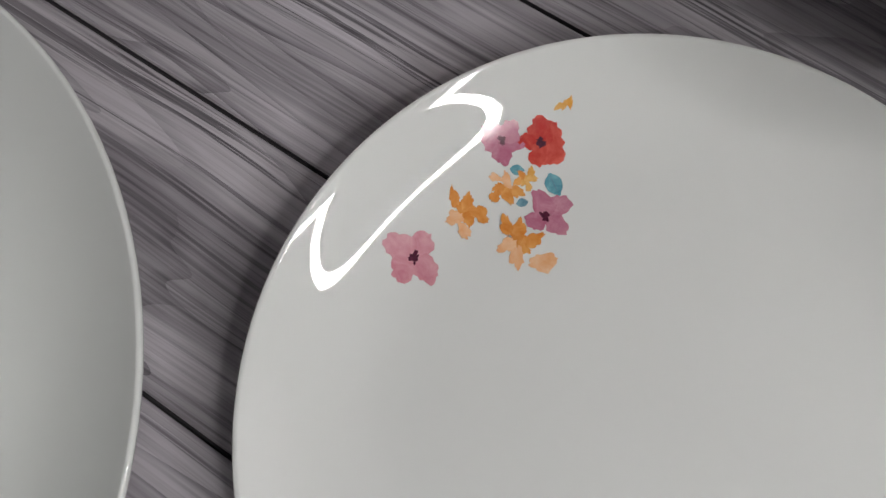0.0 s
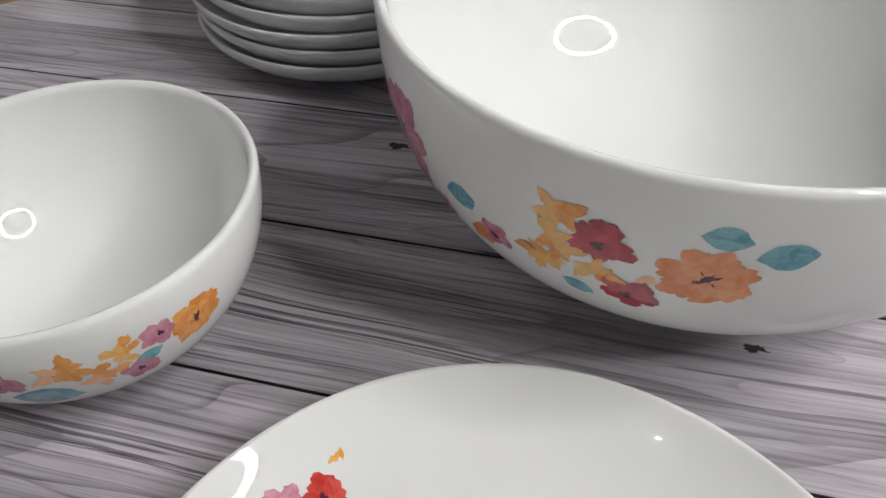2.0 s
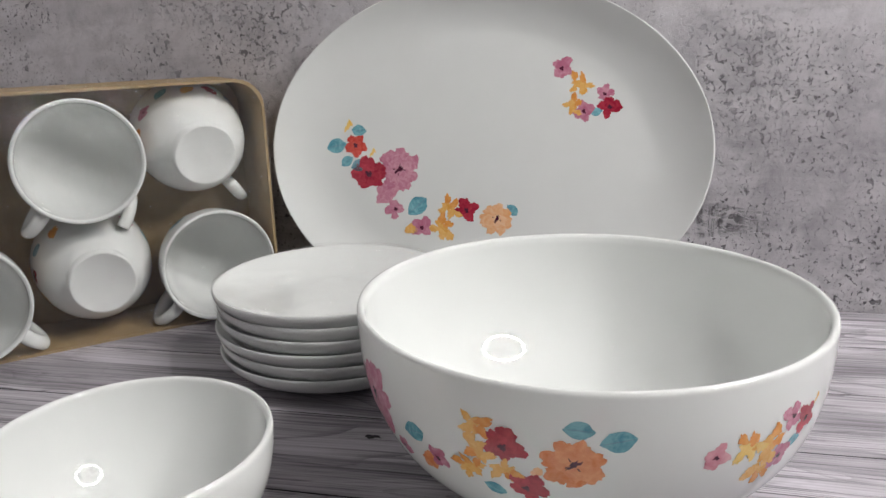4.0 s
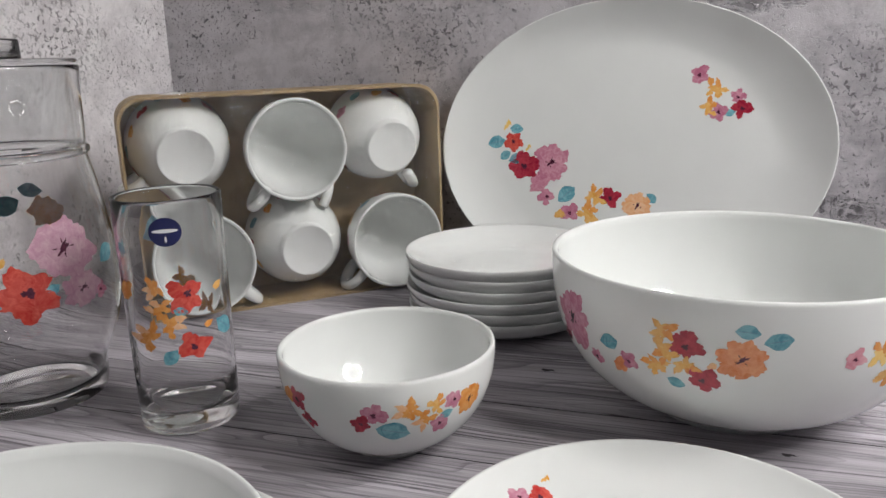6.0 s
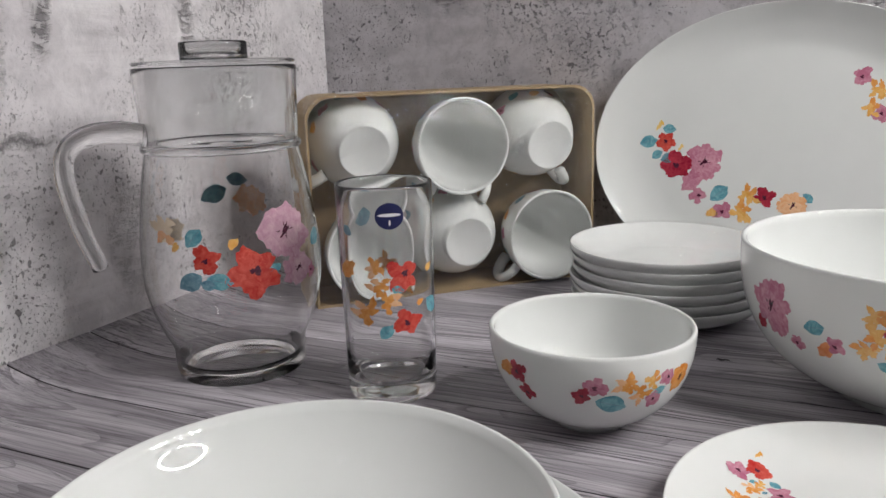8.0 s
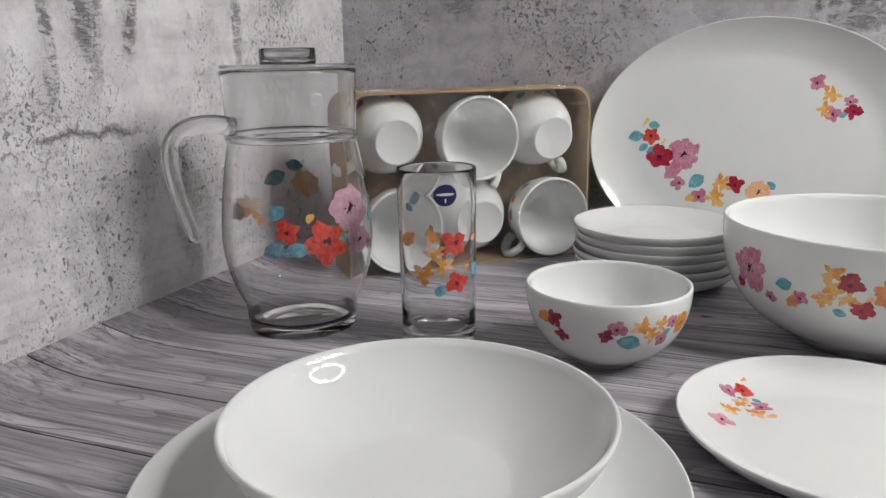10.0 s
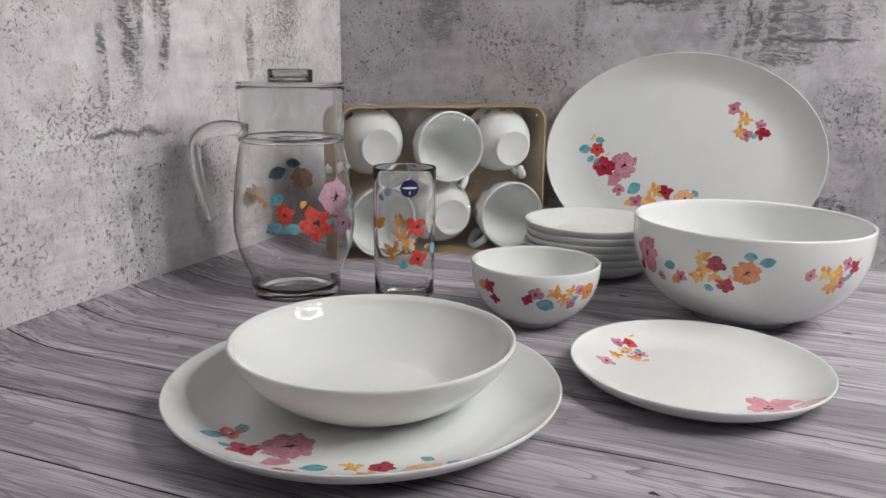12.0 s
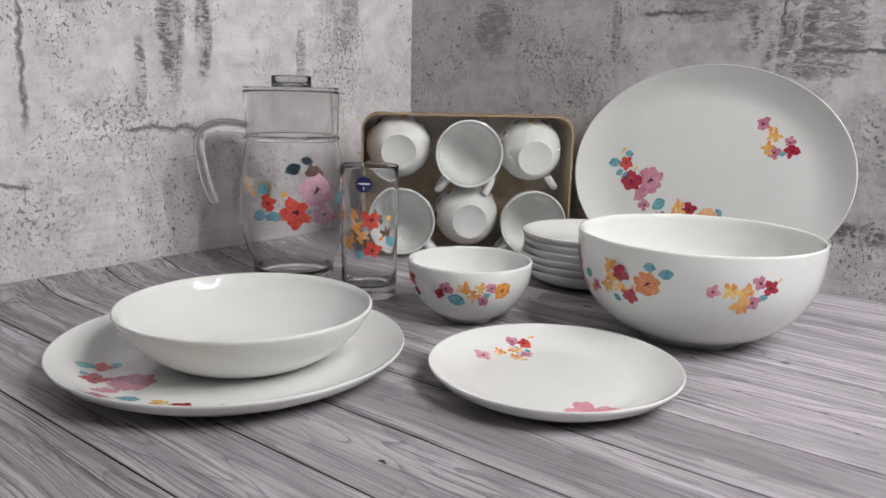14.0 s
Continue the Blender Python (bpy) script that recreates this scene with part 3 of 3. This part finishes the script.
def pack_cup(x, z, mouth_out, spin, tilt):
    """One cup in the carton: mouth or foot outwards, handle at the angle spin, axis tipped upwards at the back."""
    s, a = radians(spin), radians(tilt)
    ax = Vector((0, -math.cos(a), math.sin(a))) if mouth_out else Vector((0, math.cos(a), math.sin(a)))
    hx = Vector((math.cos(s), 0, math.sin(s)))
    hx = (hx - ax * hx.dot(ax)).normalized()
    rot = Matrix((hx, ax.cross(hx), ax)).transposed().to_4x4()
    m = carton.matrix_basis @ Matrix.Translation((x, 0.064 if mouth_out else 0.004, z)) @ rot
    cup = thing("cup", m, "white opal glass cup packed " + ("mouth" if mouth_out else "foot") + " outwards in the carton", "cup", "cups in the carton")
    part("body", lathe(cup_profile(), 80), OPAL, cup)
    part("handle", cup_handle(), OPAL, cup)
    return cup


cups = [pack_cup(-0.085, 0.131, False, 215, 6), pack_cup(0.001, 0.130, True, 232, 0), pack_cup(0.083, 0.126, False, 305, 10),
        pack_cup(-0.081, 0.045, True, 318, 0), pack_cup(0.004, 0.046, False, 58, 3), pack_cup(0.084, 0.044, True, 222, 0)]


def wrap_sheet():
    """Creased film drawn over the front, top and open end of the carton."""
    bm = bmesh.new()
    nx, nz = 70, 48
    grid = []
    for i in range(nx + 1):
        col = []
        for j in range(nz + 1):
            x, z = -BW / 2 - 0.001 + (BW + 0.002) * i / nx, 0.002 + (BH + 0.001) * j / nz
            edge = min(1.0, (BW / 2 - abs(x)) / 0.03, (BH - z) / 0.03)
            y = 0.012 - 0.020 * max(0, edge) ** 0.5 + 0.0030 * noise.noise(Vector((x * 60 + z * 30, z * 75 - x * 20, 1.3)))
            col.append(bm.verts.new((x, y, z)))
        grid.append(col)
    for i in range(nx):
        for j in range(nz):
            bm.faces.new((grid[i][j], grid[i + 1][j], grid[i + 1][j + 1], grid[i][j + 1]))
    return bm


wrap = part("film", wrap_sheet(), FILM, carton, "clear creased shrink film")
wrap.visible_shadow = False


def stack_wrap(top):
    """Film round the saucers: the creased sheet over the top, or the band drawn down the side."""
    bm = bmesh.new()
    def ring(r, z, crease):
        out = []
        for k in range(64):
            a = 2 * math.pi * k / 64
            q = Vector((r * math.cos(a), r * math.sin(a), 0))
            out.append(bm.verts.new((q.x, q.y, z + crease * noise.noise(q * 60 + Vector((0, 0, 4))))))
        return out
    if top:
        rings = [ring(0.0765 * i / 14, 0.0592 - 0.0045 * (1 - (i / 14) ** 3), 0.0024 * (0.3 + i / 14)) for i in range(1, 15)]
    else:
        rings = [ring(0.0765, 0.0592, 0.0024 * 1.3)] + [ring(0.0768 - 0.0010 * k, 0.0592 - 0.0085 * k, 0.0014) for k in range(1, 6)]
    for a, b in zip(rings, rings[1:]):
        for k in range(64):
            bm.faces.new((a[k], a[(k + 1) % 64], b[(k + 1) % 64], b[k]))
    return bm


sw = thing("wrap_film", pose(*SAUCER_AT, 0), "clear creased shrink film round the saucer stack", "film")
for piece, top in (("top_sheet", True), ("side_band", False)):
    part(piece, stack_wrap(top), FILM, sw).visible_shadow = False


# ---- printed flowers ----
def plan_map(parent, R, H, well, squash=1.0):
    """Places on a plate's upper face: u, v in the plane of the plate."""
    def f(u, v, a, b, off):
        x, y = u + a, v + b
        r = min(math.hypot(x, y / squash), R - 0.001)
        return Vector((x, y, coupe_top(r, R, H, well) + off))
    return parent, f


def side_map(parent, radius):
    """Places round a turned body: u in degrees, v in height."""
    def f(u, v, a, b, off):
        z = v + b * 0.93
        r = radius(z)
        t = radians(u) + a / max(radius(v), 0.01)
        return Vector(((r + off) * math.cos(t), (r + off) * math.sin(t), z))
    return parent, f


def bowl_side(d):
    return lambda z: bowl_radius(z / d["H"], d["R"], d["foot"], d["n"])


def curve_side(pairs):
    zs, rs = [z for r, z in pairs], [r for r, z in pairs]
    return lambda z: float(np.interp(z, zs, rs))


RNG = random.Random(11)


def blob(bm, surf, u, v, at, size, rot, layer, slot, rough=0.10, point=0.0):
    """One brushed patch with an uneven edge, laid on the surface."""
    f, n = surf[1], 26
    off = 0.00009 + 0.00002 * layer
    ph = [RNG.uniform(0, 6.28) for _ in range(3)]
    c, s = math.cos(rot), math.sin(rot)
    rings = [[bm.verts.new(f(u, v, at[0], at[1], off))]]
    for share in (0.55, 1.0):
        ring = []
        for k in range(n):
            a = 2 * math.pi * k / n
            w = 1 + rough * (0.5 * math.sin(3 * a + ph[0]) + 0.35 * math.sin(5 * a + ph[1]) + 0.3 * math.sin(8 * a + ph[2]) + 0.28 * math.sin(11 * a + ph[0] * 3))
            x, y = share * w * size[0] * math.cos(a), share * w * size[1] * math.sin(a)
            if point:
                y *= 1 - point * (abs(math.cos(a)) ** 3)
            ring.append(bm.verts.new(f(u, v, at[0] + c * x - s * y, at[1] + s * x + c * y, off)))
        rings.append(ring)
    faces = []
    for k in range(n):
        faces.append(bm.faces.new((rings[0][0], rings[1][k], rings[1][(k + 1) % n])))
        faces.append(bm.faces.new((rings[1][k], rings[2][k], rings[2][(k + 1) % n], rings[1][(k + 1) % n])))
    for q in faces:
        q.material_index = slot


def poppy(surf, u, v, size, colour):
    bm = bmesh.new()
    turn = RNG.uniform(0, 6.28)
    n = RNG.choice((4, 4, 5))
    for k in range(n):
        a = turn + 2 * math.pi * k / n + RNG.uniform(-0.25, 0.25)
        d, r = size * RNG.uniform(0.20, 0.27), size * RNG.uniform(0.21, 0.29)
        blob(bm, surf, u, v, (d * math.cos(a), d * math.sin(a)), (r * RNG.uniform(0.95, 1.2), r * RNG.uniform(0.75, 1.0)), a, k, 0, 0.19)
    e = RNG.uniform(-0.06, 0.06) * size
    blob(bm, surf, u, v, (e, e), (size * 0.10, size * 0.075), turn, n + 1, 1, 0.45)
    blob(bm, surf, u, v, (e + size * 0.05, e - size * 0.06), (size * 0.06, size * 0.03), turn + 0.8, n + 2, 1, 0.5)
    part("flower", bm, [colour, PLUM], surf[0])


def bloom(surf, u, v, size, colour):
    bm = bmesh.new()
    turn = RNG.uniform(0, 6.28)
    for k in range(7):
        a = turn + 2 * math.pi * k / 7
        d, r = size * RNG.uniform(0.22, 0.30), size * RNG.uniform(0.20, 0.26)
        blob(bm, surf, u, v, (d * math.cos(a), d * math.sin(a)), (r, r * 0.85), a, k, 0, 0.22)
    blob(bm, surf, u, v, (0, 0), (size * 0.30, size * 0.27), turn, 8, 0, 0.25)
    blob(bm, surf, u, v, (0, 0), (size * 0.11, size * 0.045), turn * 0.2 + 0.3, 9, 1, 0.5)
    for k in range(4):
        a = turn + 1.6 * k
        blob(bm, surf, u, v, (size * 0.12 * math.cos(a), size * 0.10 * math.sin(a)), (size * 0.034, size * 0.010), a, 10 + k, 1, 0.4)
    part("flower", bm, [colour, PLUM], surf[0])


def spray(surf, u, v, size, colour):
    turn = RNG.uniform(0, 6.28)
    second = PEACH if colour in (ORANGE, CREAM) else ORANGE
    bm = bmesh.new()
    blob(bm, surf, u, v, (0, 0), (size * 0.24, size * 0.16), turn, 0, 0, 0.3)
    core = part("spray", bm, [colour], surf[0])
    for k in range(6):
        a = turn + 2.4 * k
        d = size * (0.16 + 0.045 * k)
        bm = bmesh.new()
        blob(bm, surf, u, v, (d * math.cos(a), d * math.sin(a)), (size * RNG.uniform(0.17, 0.25), size * RNG.uniform(0.10, 0.15)), a + RNG.uniform(-0.6, 0.6), k + 1, 0, 0.28, 0.4)
        part("petal", bm, [second if k % 3 == 2 else colour], core)


def leaf(surf, u, v, size, colour):
    bm = bmesh.new()
    a = RNG.uniform(-0.9, 0.9)
    blob(bm, surf, u, v, (0, 0), (size * 0.52, size * 0.36), a, 0, 0, 0.06, 0.75)
    blob(bm, surf, u, v, (0, 0), (size * 0.46, size * 0.022), a, 2, 1, 0.2)
    part("leaf", bm, [colour, SLATE], surf[0])


def petal(surf, u, v, size, colour):
    bm = bmesh.new()
    a = RNG.uniform(0.2, 1.2)
    blob(bm, surf, u, v, (0, 0), (size * 0.48, size * 0.33), a, 0, 0, 0.2, 0.3)
    blob(bm, surf, u, v, (size * 0.08, -size * 0.06), (size * 0.26, size * 0.16), a + 0.6, 1, 0, 0.3)
    part("petal", bm, [colour], surf[0])


def sliver(surf, u, v, size, colour):
    bm = bmesh.new()
    for k in range(3):
        blob(bm, surf, u, v, (size * 0.18 * (k - 1), size * 0.22 * (k - 1)), (size * 0.30, size * 0.13), 1.1 + 0.5 * k, k, 0, 0.2, 0.6)
    part("petal", bm, [colour], surf[0])


def dot(surf, u, v, size, colour):
    """Round sticker: a pale bar stands for the maker's mark."""
    bm = bmesh.new()
    blob(bm, surf, u, v, (0, 0), (size / 2, size / 2), 0, 2, 0, 0.0)
    sticker = part("sticker", bm, [colour], surf[0], "round navy sticker with a pale bar")
    bm = bmesh.new()
    blob(bm, surf, u, v, (0, size * 0.04), (size * 0.40, size * 0.065), 0, 6, 0, 0.02)
    blob(bm, surf, u, v, (0, -size * 0.25), (size * 0.035, size * 0.11), 0, 6, 0, 0.02)
    part("mark", bm, [WHITE], sticker)


on_dessert = plan_map(dessert, DESSERT["R"], DESSERT["H"], DESSERT["well"])
on_dinner = plan_map(dinner, DINNER["R"], DINNER["H"], DINNER["well"])
on_platter = plan_map(platter, PLATTER["R"], PLATTER["H"], PLATTER["well"], PSQ)
on_salad = side_map(salad, bowl_side(SALAD))
on_small = side_map(small, bowl_side(SMALL))
on_tumbler = side_map(tumbler, lambda z: 0.0276 + 0.0015 * z / 0.1325)
on_jug = side_map(jug, curve_side(jug_outer()))

poppy(on_dessert, -0.0634, 0.0394, 0.0107, MAUVE)
poppy(on_dessert, -0.0548, 0.0450, 0.0124, RED)
sliver(on_dessert, -0.0551, 0.0550, 0.0050, AMBER)
leaf(on_dessert, -0.0470, 0.0378, 0.0060, TEAL)
poppy(on_dessert, -0.0440, 0.0304, 0.0132, MAUVE)
spray(on_dessert, -0.0616, 0.0199, 0.0122, ORANGE)
spray(on_dessert, -0.0564, 0.0299, 0.0096, ORANGE)
spray(on_dessert, -0.0472, 0.0214, 0.0127, ORANGE)
petal(on_dessert, -0.0387, 0.0197, 0.0073, PEACH)
poppy(on_dessert, -0.0656, 0.0036, 0.0141, PINK)
leaf(on_dessert, -0.0565, 0.0357, 0.0036, TEAL)
leaf(on_dessert, -0.0511, 0.0296, 0.0030, SLATE)
spray(on_dessert, -0.0533, 0.0352, 0.0062, AMBER)
poppy(on_dessert, 0.0485, -0.0374, 0.0338, PINK)
petal(on_dessert, 0.0724, -0.0346, 0.0216, PINK)
petal(on_dessert, 0.0575, -0.0265, 0.0223, PINK)
leaf(on_dessert, 0.0202, -0.0646, 0.0079, TEAL)
leaf(on_dessert, 0.0283, -0.0591, 0.0065, MAUVE)
spray(on_salad, -110.0, 0.0727, 0.0151, AMBER)
spray(on_salad, -109.3, 0.0628, 0.0152, AMBER)
spray(on_salad, -111.8, 0.0541, 0.0142, AMBER)
spray(on_salad, -103.8, 0.0566, 0.0125, AMBER)
poppy(on_salad, -103.3, 0.0677, 0.0163, CRIMSON)
poppy(on_salad, -99.0, 0.0509, 0.0145, CRIMSON)
leaf(on_salad, -106.6, 0.0465, 0.0087, TEAL)
bloom(on_salad, -89.5, 0.0639, 0.0242, CORAL)
petal(on_salad, -96.8, 0.0589, 0.0054, PEACH)
leaf(on_salad, -88.6, 0.0777, 0.0105, TEAL)
leaf(on_salad, -81.3, 0.0739, 0.0123, TEAL)
leaf(on_salad, -127.4, 0.0595, 0.0124, TEAL)
petal(on_salad, -124.4, 0.0480, 0.0119, CORAL)
poppy(on_salad, -120.8, 0.0521, 0.0117, MAUVE)
poppy(on_salad, -61.5, 0.0645, 0.0111, PINK)
spray(on_salad, -53.8, 0.0647, 0.0165, YELLOW)
spray(on_salad, -48.2, 0.0625, 0.0185, AMBER)
spray(on_salad, -49.6, 0.0524, 0.0150, AMBER)
poppy(on_salad, -43.9, 0.0560, 0.0130, MAUVE)
poppy(on_salad, -42.5, 0.0714, 0.0130, MAUVE)
poppy(on_salad, -36.8, 0.0678, 0.0135, CRIMSON)
leaf(on_salad, -39.6, 0.0600, 0.0080, TEAL)
sliver(on_salad, -33.0, 0.0735, 0.0050, AMBER)
bloom(on_salad, -144.5, 0.0637, 0.0340, MAUVE)
petal(on_salad, -152.7, 0.0497, 0.0129, CRIMSON)
petal(on_salad, -140.9, 0.0523, 0.0154, MAUVE)
poppy(on_salad, -134.6, 0.0471, 0.0102, MAUVE)
poppy(on_small, -81.2, 0.0354, 0.0104, CRIMSON)
poppy(on_small, -74.0, 0.0410, 0.0135, MAUVE)
leaf(on_small, -65.0, 0.0307, 0.0162, TEAL)
spray(on_small, -57.6, 0.0424, 0.0140, ORANGE)
spray(on_small, -49.4, 0.0363, 0.0143, ORANGE)
spray(on_small, -43.0, 0.0421, 0.0117, AMBER)
poppy(on_small, -33.2, 0.0421, 0.0105, MAUVE)
poppy(on_small, -40.2, 0.0310, 0.0112, MAUVE)
bloom(on_small, -22.1, 0.0393, 0.0173, ORANGE)
leaf(on_small, -37.1, 0.0354, 0.0079, TEAL)
poppy(on_small, -118.5, 0.0423, 0.0142, CRIMSON)
poppy(on_small, -113.7, 0.0313, 0.0114, CRIMSON)
petal(on_small, -127.6, 0.0419, 0.0137, ORANGE)
leaf(on_tumbler, 150, 0.105, 0.012, SLATE)
spray(on_tumbler, 120, 0.075, 0.018, ORANGE)
spray(on_tumbler, 95, 0.060, 0.016, ORANGE)
poppy(on_tumbler, -43.5, 0.0812, 0.0208, RED)
poppy(on_tumbler, -39.6, 0.0523, 0.0186, RED)
spray(on_tumbler, -76.4, 0.0864, 0.0137, ORANGE)
spray(on_tumbler, -71.2, 0.0750, 0.0157, ORANGE)
spray(on_tumbler, -89.7, 0.0598, 0.0204, ORANGE)
spray(on_tumbler, -60.7, 0.0651, 0.0158, ORANGE)
petal(on_tumbler, -115.8, 0.0840, 0.0159, ORANGE)
leaf(on_tumbler, -65.4, 0.0472, 0.0108, TEAL)
petal(on_tumbler, -21.3, 0.0630, 0.0058, ORANGE)
petal(on_tumbler, -4.6, 0.0828, 0.0071, AMBER)
leaf(on_tumbler, 1.4, 0.0591, 0.0145, TEAL)
leaf(on_tumbler, -50.1, 0.0725, 0.0076, TEAL)
leaf(on_tumbler, -111.3, 0.1072, 0.0081, SLATE)
dot(on_tumbler, -56.2, 0.1162, 0.0166, NAVY)
bloom(on_jug, 113, 0.106, 0.0240, PEACH)
leaf(on_jug, 140, 0.112, 0.0200, TEAL)
leaf(on_jug, 122, 0.122, 0.0150, SLATE)
bloom(on_jug, 175, 0.090, 0.0220, CREAM)
bloom(on_jug, -15.1, 0.1012, 0.0425, BLUSH)
poppy(on_jug, -39.4, 0.0777, 0.0345, RED)
bloom(on_jug, -7.7, 0.0757, 0.0250, BLUSH)
poppy(on_jug, -65.7, 0.0886, 0.0182, RED)
leaf(on_jug, -72.9, 0.1019, 0.0143, TEAL)
leaf(on_jug, -76.3, 0.0749, 0.0170, SLATE)
leaf(on_jug, -58.8, 0.0748, 0.0157, TEAL)
petal(on_jug, -49.3, 0.0974, 0.0085, AMBER)
spray(on_jug, -94.6, 0.1073, 0.0229, CREAM)
petal(on_jug, -85.2, 0.0963, 0.0072, AMBER)
leaf(on_jug, -25.0, 0.0790, 0.0088, TEAL)
leaf(on_jug, -65.9, 0.0729, 0.0098, SLATE)
poppy(on_jug, 4.8, 0.0716, 0.0121, MAUVE)
leaf(on_jug, 15.4, 0.0911, 0.0159, TEAL)
leaf(on_platter, -0.1146, 0.0047, 0.0157, TEAL)
leaf(on_platter, -0.0967, 0.0164, 0.0117, TEAL)
sliver(on_platter, -0.1052, 0.0198, 0.0098, YELLOW)
poppy(on_platter, -0.0996, 0.0052, 0.0176, RED)
poppy(on_platter, -0.0887, -0.0157, 0.0263, CRIMSON)
bloom(on_platter, -0.0650, -0.0132, 0.0348, MAUVE)
leaf(on_platter, -0.1065, -0.0070, 0.0108, TEAL)
leaf(on_platter, -0.0969, -0.0099, 0.0127, SLATE)
petal(on_platter, -0.0748, -0.0302, 0.0223, MAUVE)
poppy(on_platter, -0.0686, -0.0437, 0.0155, MAUVE)
leaf(on_platter, -0.0507, -0.0405, 0.0183, TEAL)
poppy(on_platter, -0.0470, -0.0563, 0.0163, MAUVE)
petal(on_platter, -0.0554, -0.0580, 0.0116, AMBER)
spray(on_platter, -0.0253, -0.0421, 0.0200, AMBER)
spray(on_platter, -0.0308, -0.0574, 0.0210, AMBER)
poppy(on_platter, -0.0133, -0.0433, 0.0189, CRIMSON)
bloom(on_platter, 0.0101, -0.0491, 0.0253, PEACH)
leaf(on_platter, 0.0216, -0.0423, 0.0103, TEAL)
sliver(on_platter, -0.0858, -0.0002, 0.0068, YELLOW)
poppy(on_platter, 0.0564, 0.0605, 0.0155, MAUVE)
spray(on_platter, 0.0692, 0.0484, 0.0191, AMBER)
spray(on_platter, 0.0642, 0.0331, 0.0164, AMBER)
poppy(on_platter, 0.0869, 0.0421, 0.0126, MAUVE)
poppy(on_platter, 0.0893, 0.0318, 0.0162, CRIMSON)
poppy(on_platter, 0.0718, 0.0294, 0.0155, MAUVE)
leaf(on_platter, 0.0806, 0.0288, 0.0082, TEAL)
leaf(on_dinner, -0.0574, -0.0854, 0.0150, TEAL)
leaf(on_dinner, -0.0503, -0.0667, 0.0125, TEAL)
poppy(on_dinner, -0.0517, -0.0766, 0.0181, RED)
poppy(on_dinner, -0.0315, -0.0907, 0.0229, CRIMSON)
bloom(on_dinner, -0.0112, -0.0756, 0.0342, MAUVE)
petal(on_dinner, -0.0062, -0.0980, 0.0193, MAUVE)
poppy(on_dinner, 0.0079, -0.1105, 0.0147, MAUVE)
leaf(on_dinner, 0.0165, -0.0945, 0.0164, TEAL)
poppy(on_dinner, 0.0327, -0.1069, 0.0138, MAUVE)
spray(on_dinner, 0.0339, -0.0837, 0.0151, AMBER)
spray(on_dinner, 0.0483, -0.0932, 0.0153, AMBER)
poppy(on_dinner, 0.0502, -0.0789, 0.0170, CRIMSON)
bloom(on_dinner, 0.0735, -0.0769, 0.0237, PEACH)
leaf(on_dinner, 0.0694, -0.0590, 0.0093, TEAL)
leaf(on_dinner, 0.0882, -0.0666, 0.0116, TEAL)
leaf(on_dinner, -0.0426, -0.0936, 0.0090, SLATE)

for cup in cups:
    on_cup = side_map(cup, bowl_side(dict(R=0.0415, H=0.062, foot=0.0225, n=2.3)))
    for k in range(14):
        (poppy, leaf, petal)[k % 3](on_cup, 25.7 * k + 7, 0.040 + 0.004 * math.sin(k * 2.1), 0.013, (MAUVE, TEAL, AMBER, CRIMSON, SLATE, ORANGE)[k % 6])

# ---- boards of the table ----
JOINTS = [-1.6 + 0.09 * k for k in range(9)] + [-0.838, -0.769, -0.700, -0.633, -0.565, -0.494, -0.424, -0.354, -0.285, -0.210, -0.140, -0.068, 0.0]


def board(y0, y1):
    bm = bmesh.new()
    xs = [0.0, 0.008, 0.016, 0.024, 0.034, 0.046, 0.06, 0.076, 0.3, 0.6, 0.8, 1.0, 1.25]
    g = 0.0006
    rows = []
    for x in xs:
        z = curl(x)
        rows.append([bm.verts.new((x, y, z + dz)) for y, dz in ((y0 + g, -0.0026), (y0 + g, -0.0005), (y0 + 2 * g, 0), (y1 - 2 * g, 0), (y1 - g, -0.0005), (y1 - g, -0.0026))])
    for a, b in zip(rows, rows[1:]):
        for k in range(5):
            f = bm.faces.new((a[k], b[k], b[k + 1], a[k + 1]))
            f.material_index = 1 if k in (0, 4) else 0
    bm.faces.new(rows[0])
    bm.faces.new(rows[-1])
    return bm


for y0, y1 in zip(JOINTS, JOINTS[1:]):
    part("plank", board(y0, y1), [WOOD, GROOVE], TABLE, "", False)


def knot(x, y, size):
    """A small dark knot sunk flush in a board, drawn out along the grain."""
    bm = bmesh.new()
    flat = (None, lambda u, v, a, b, off: Vector((u + a, v + b, 0.00012 + off * 0.5)))
    blob(bm, flat, x, y, (0, 0), (size, size * 0.5), RNG.uniform(-0.2, 0.2), 0, 0, 0.35)
    blob(bm, flat, x, y, (size * 0.9, -size * 0.1), (size * 0.7, size * 0.14), -0.1, 1, 0, 0.3, 0.7)
    part("knot", bm, [KNOT], TABLE)


for x, y, size in ((0.4426, -0.2306, 0.0065), (0.580, -0.3074, 0.0050), (0.517, -0.602, 0.0050), (0.392, -0.325, 0.0035), (0.285, -0.300, 0.0030), (0.640, -0.268, 0.0060), (0.715, -0.375, 0.0030)):
    knot(x, y, size * 0.62)
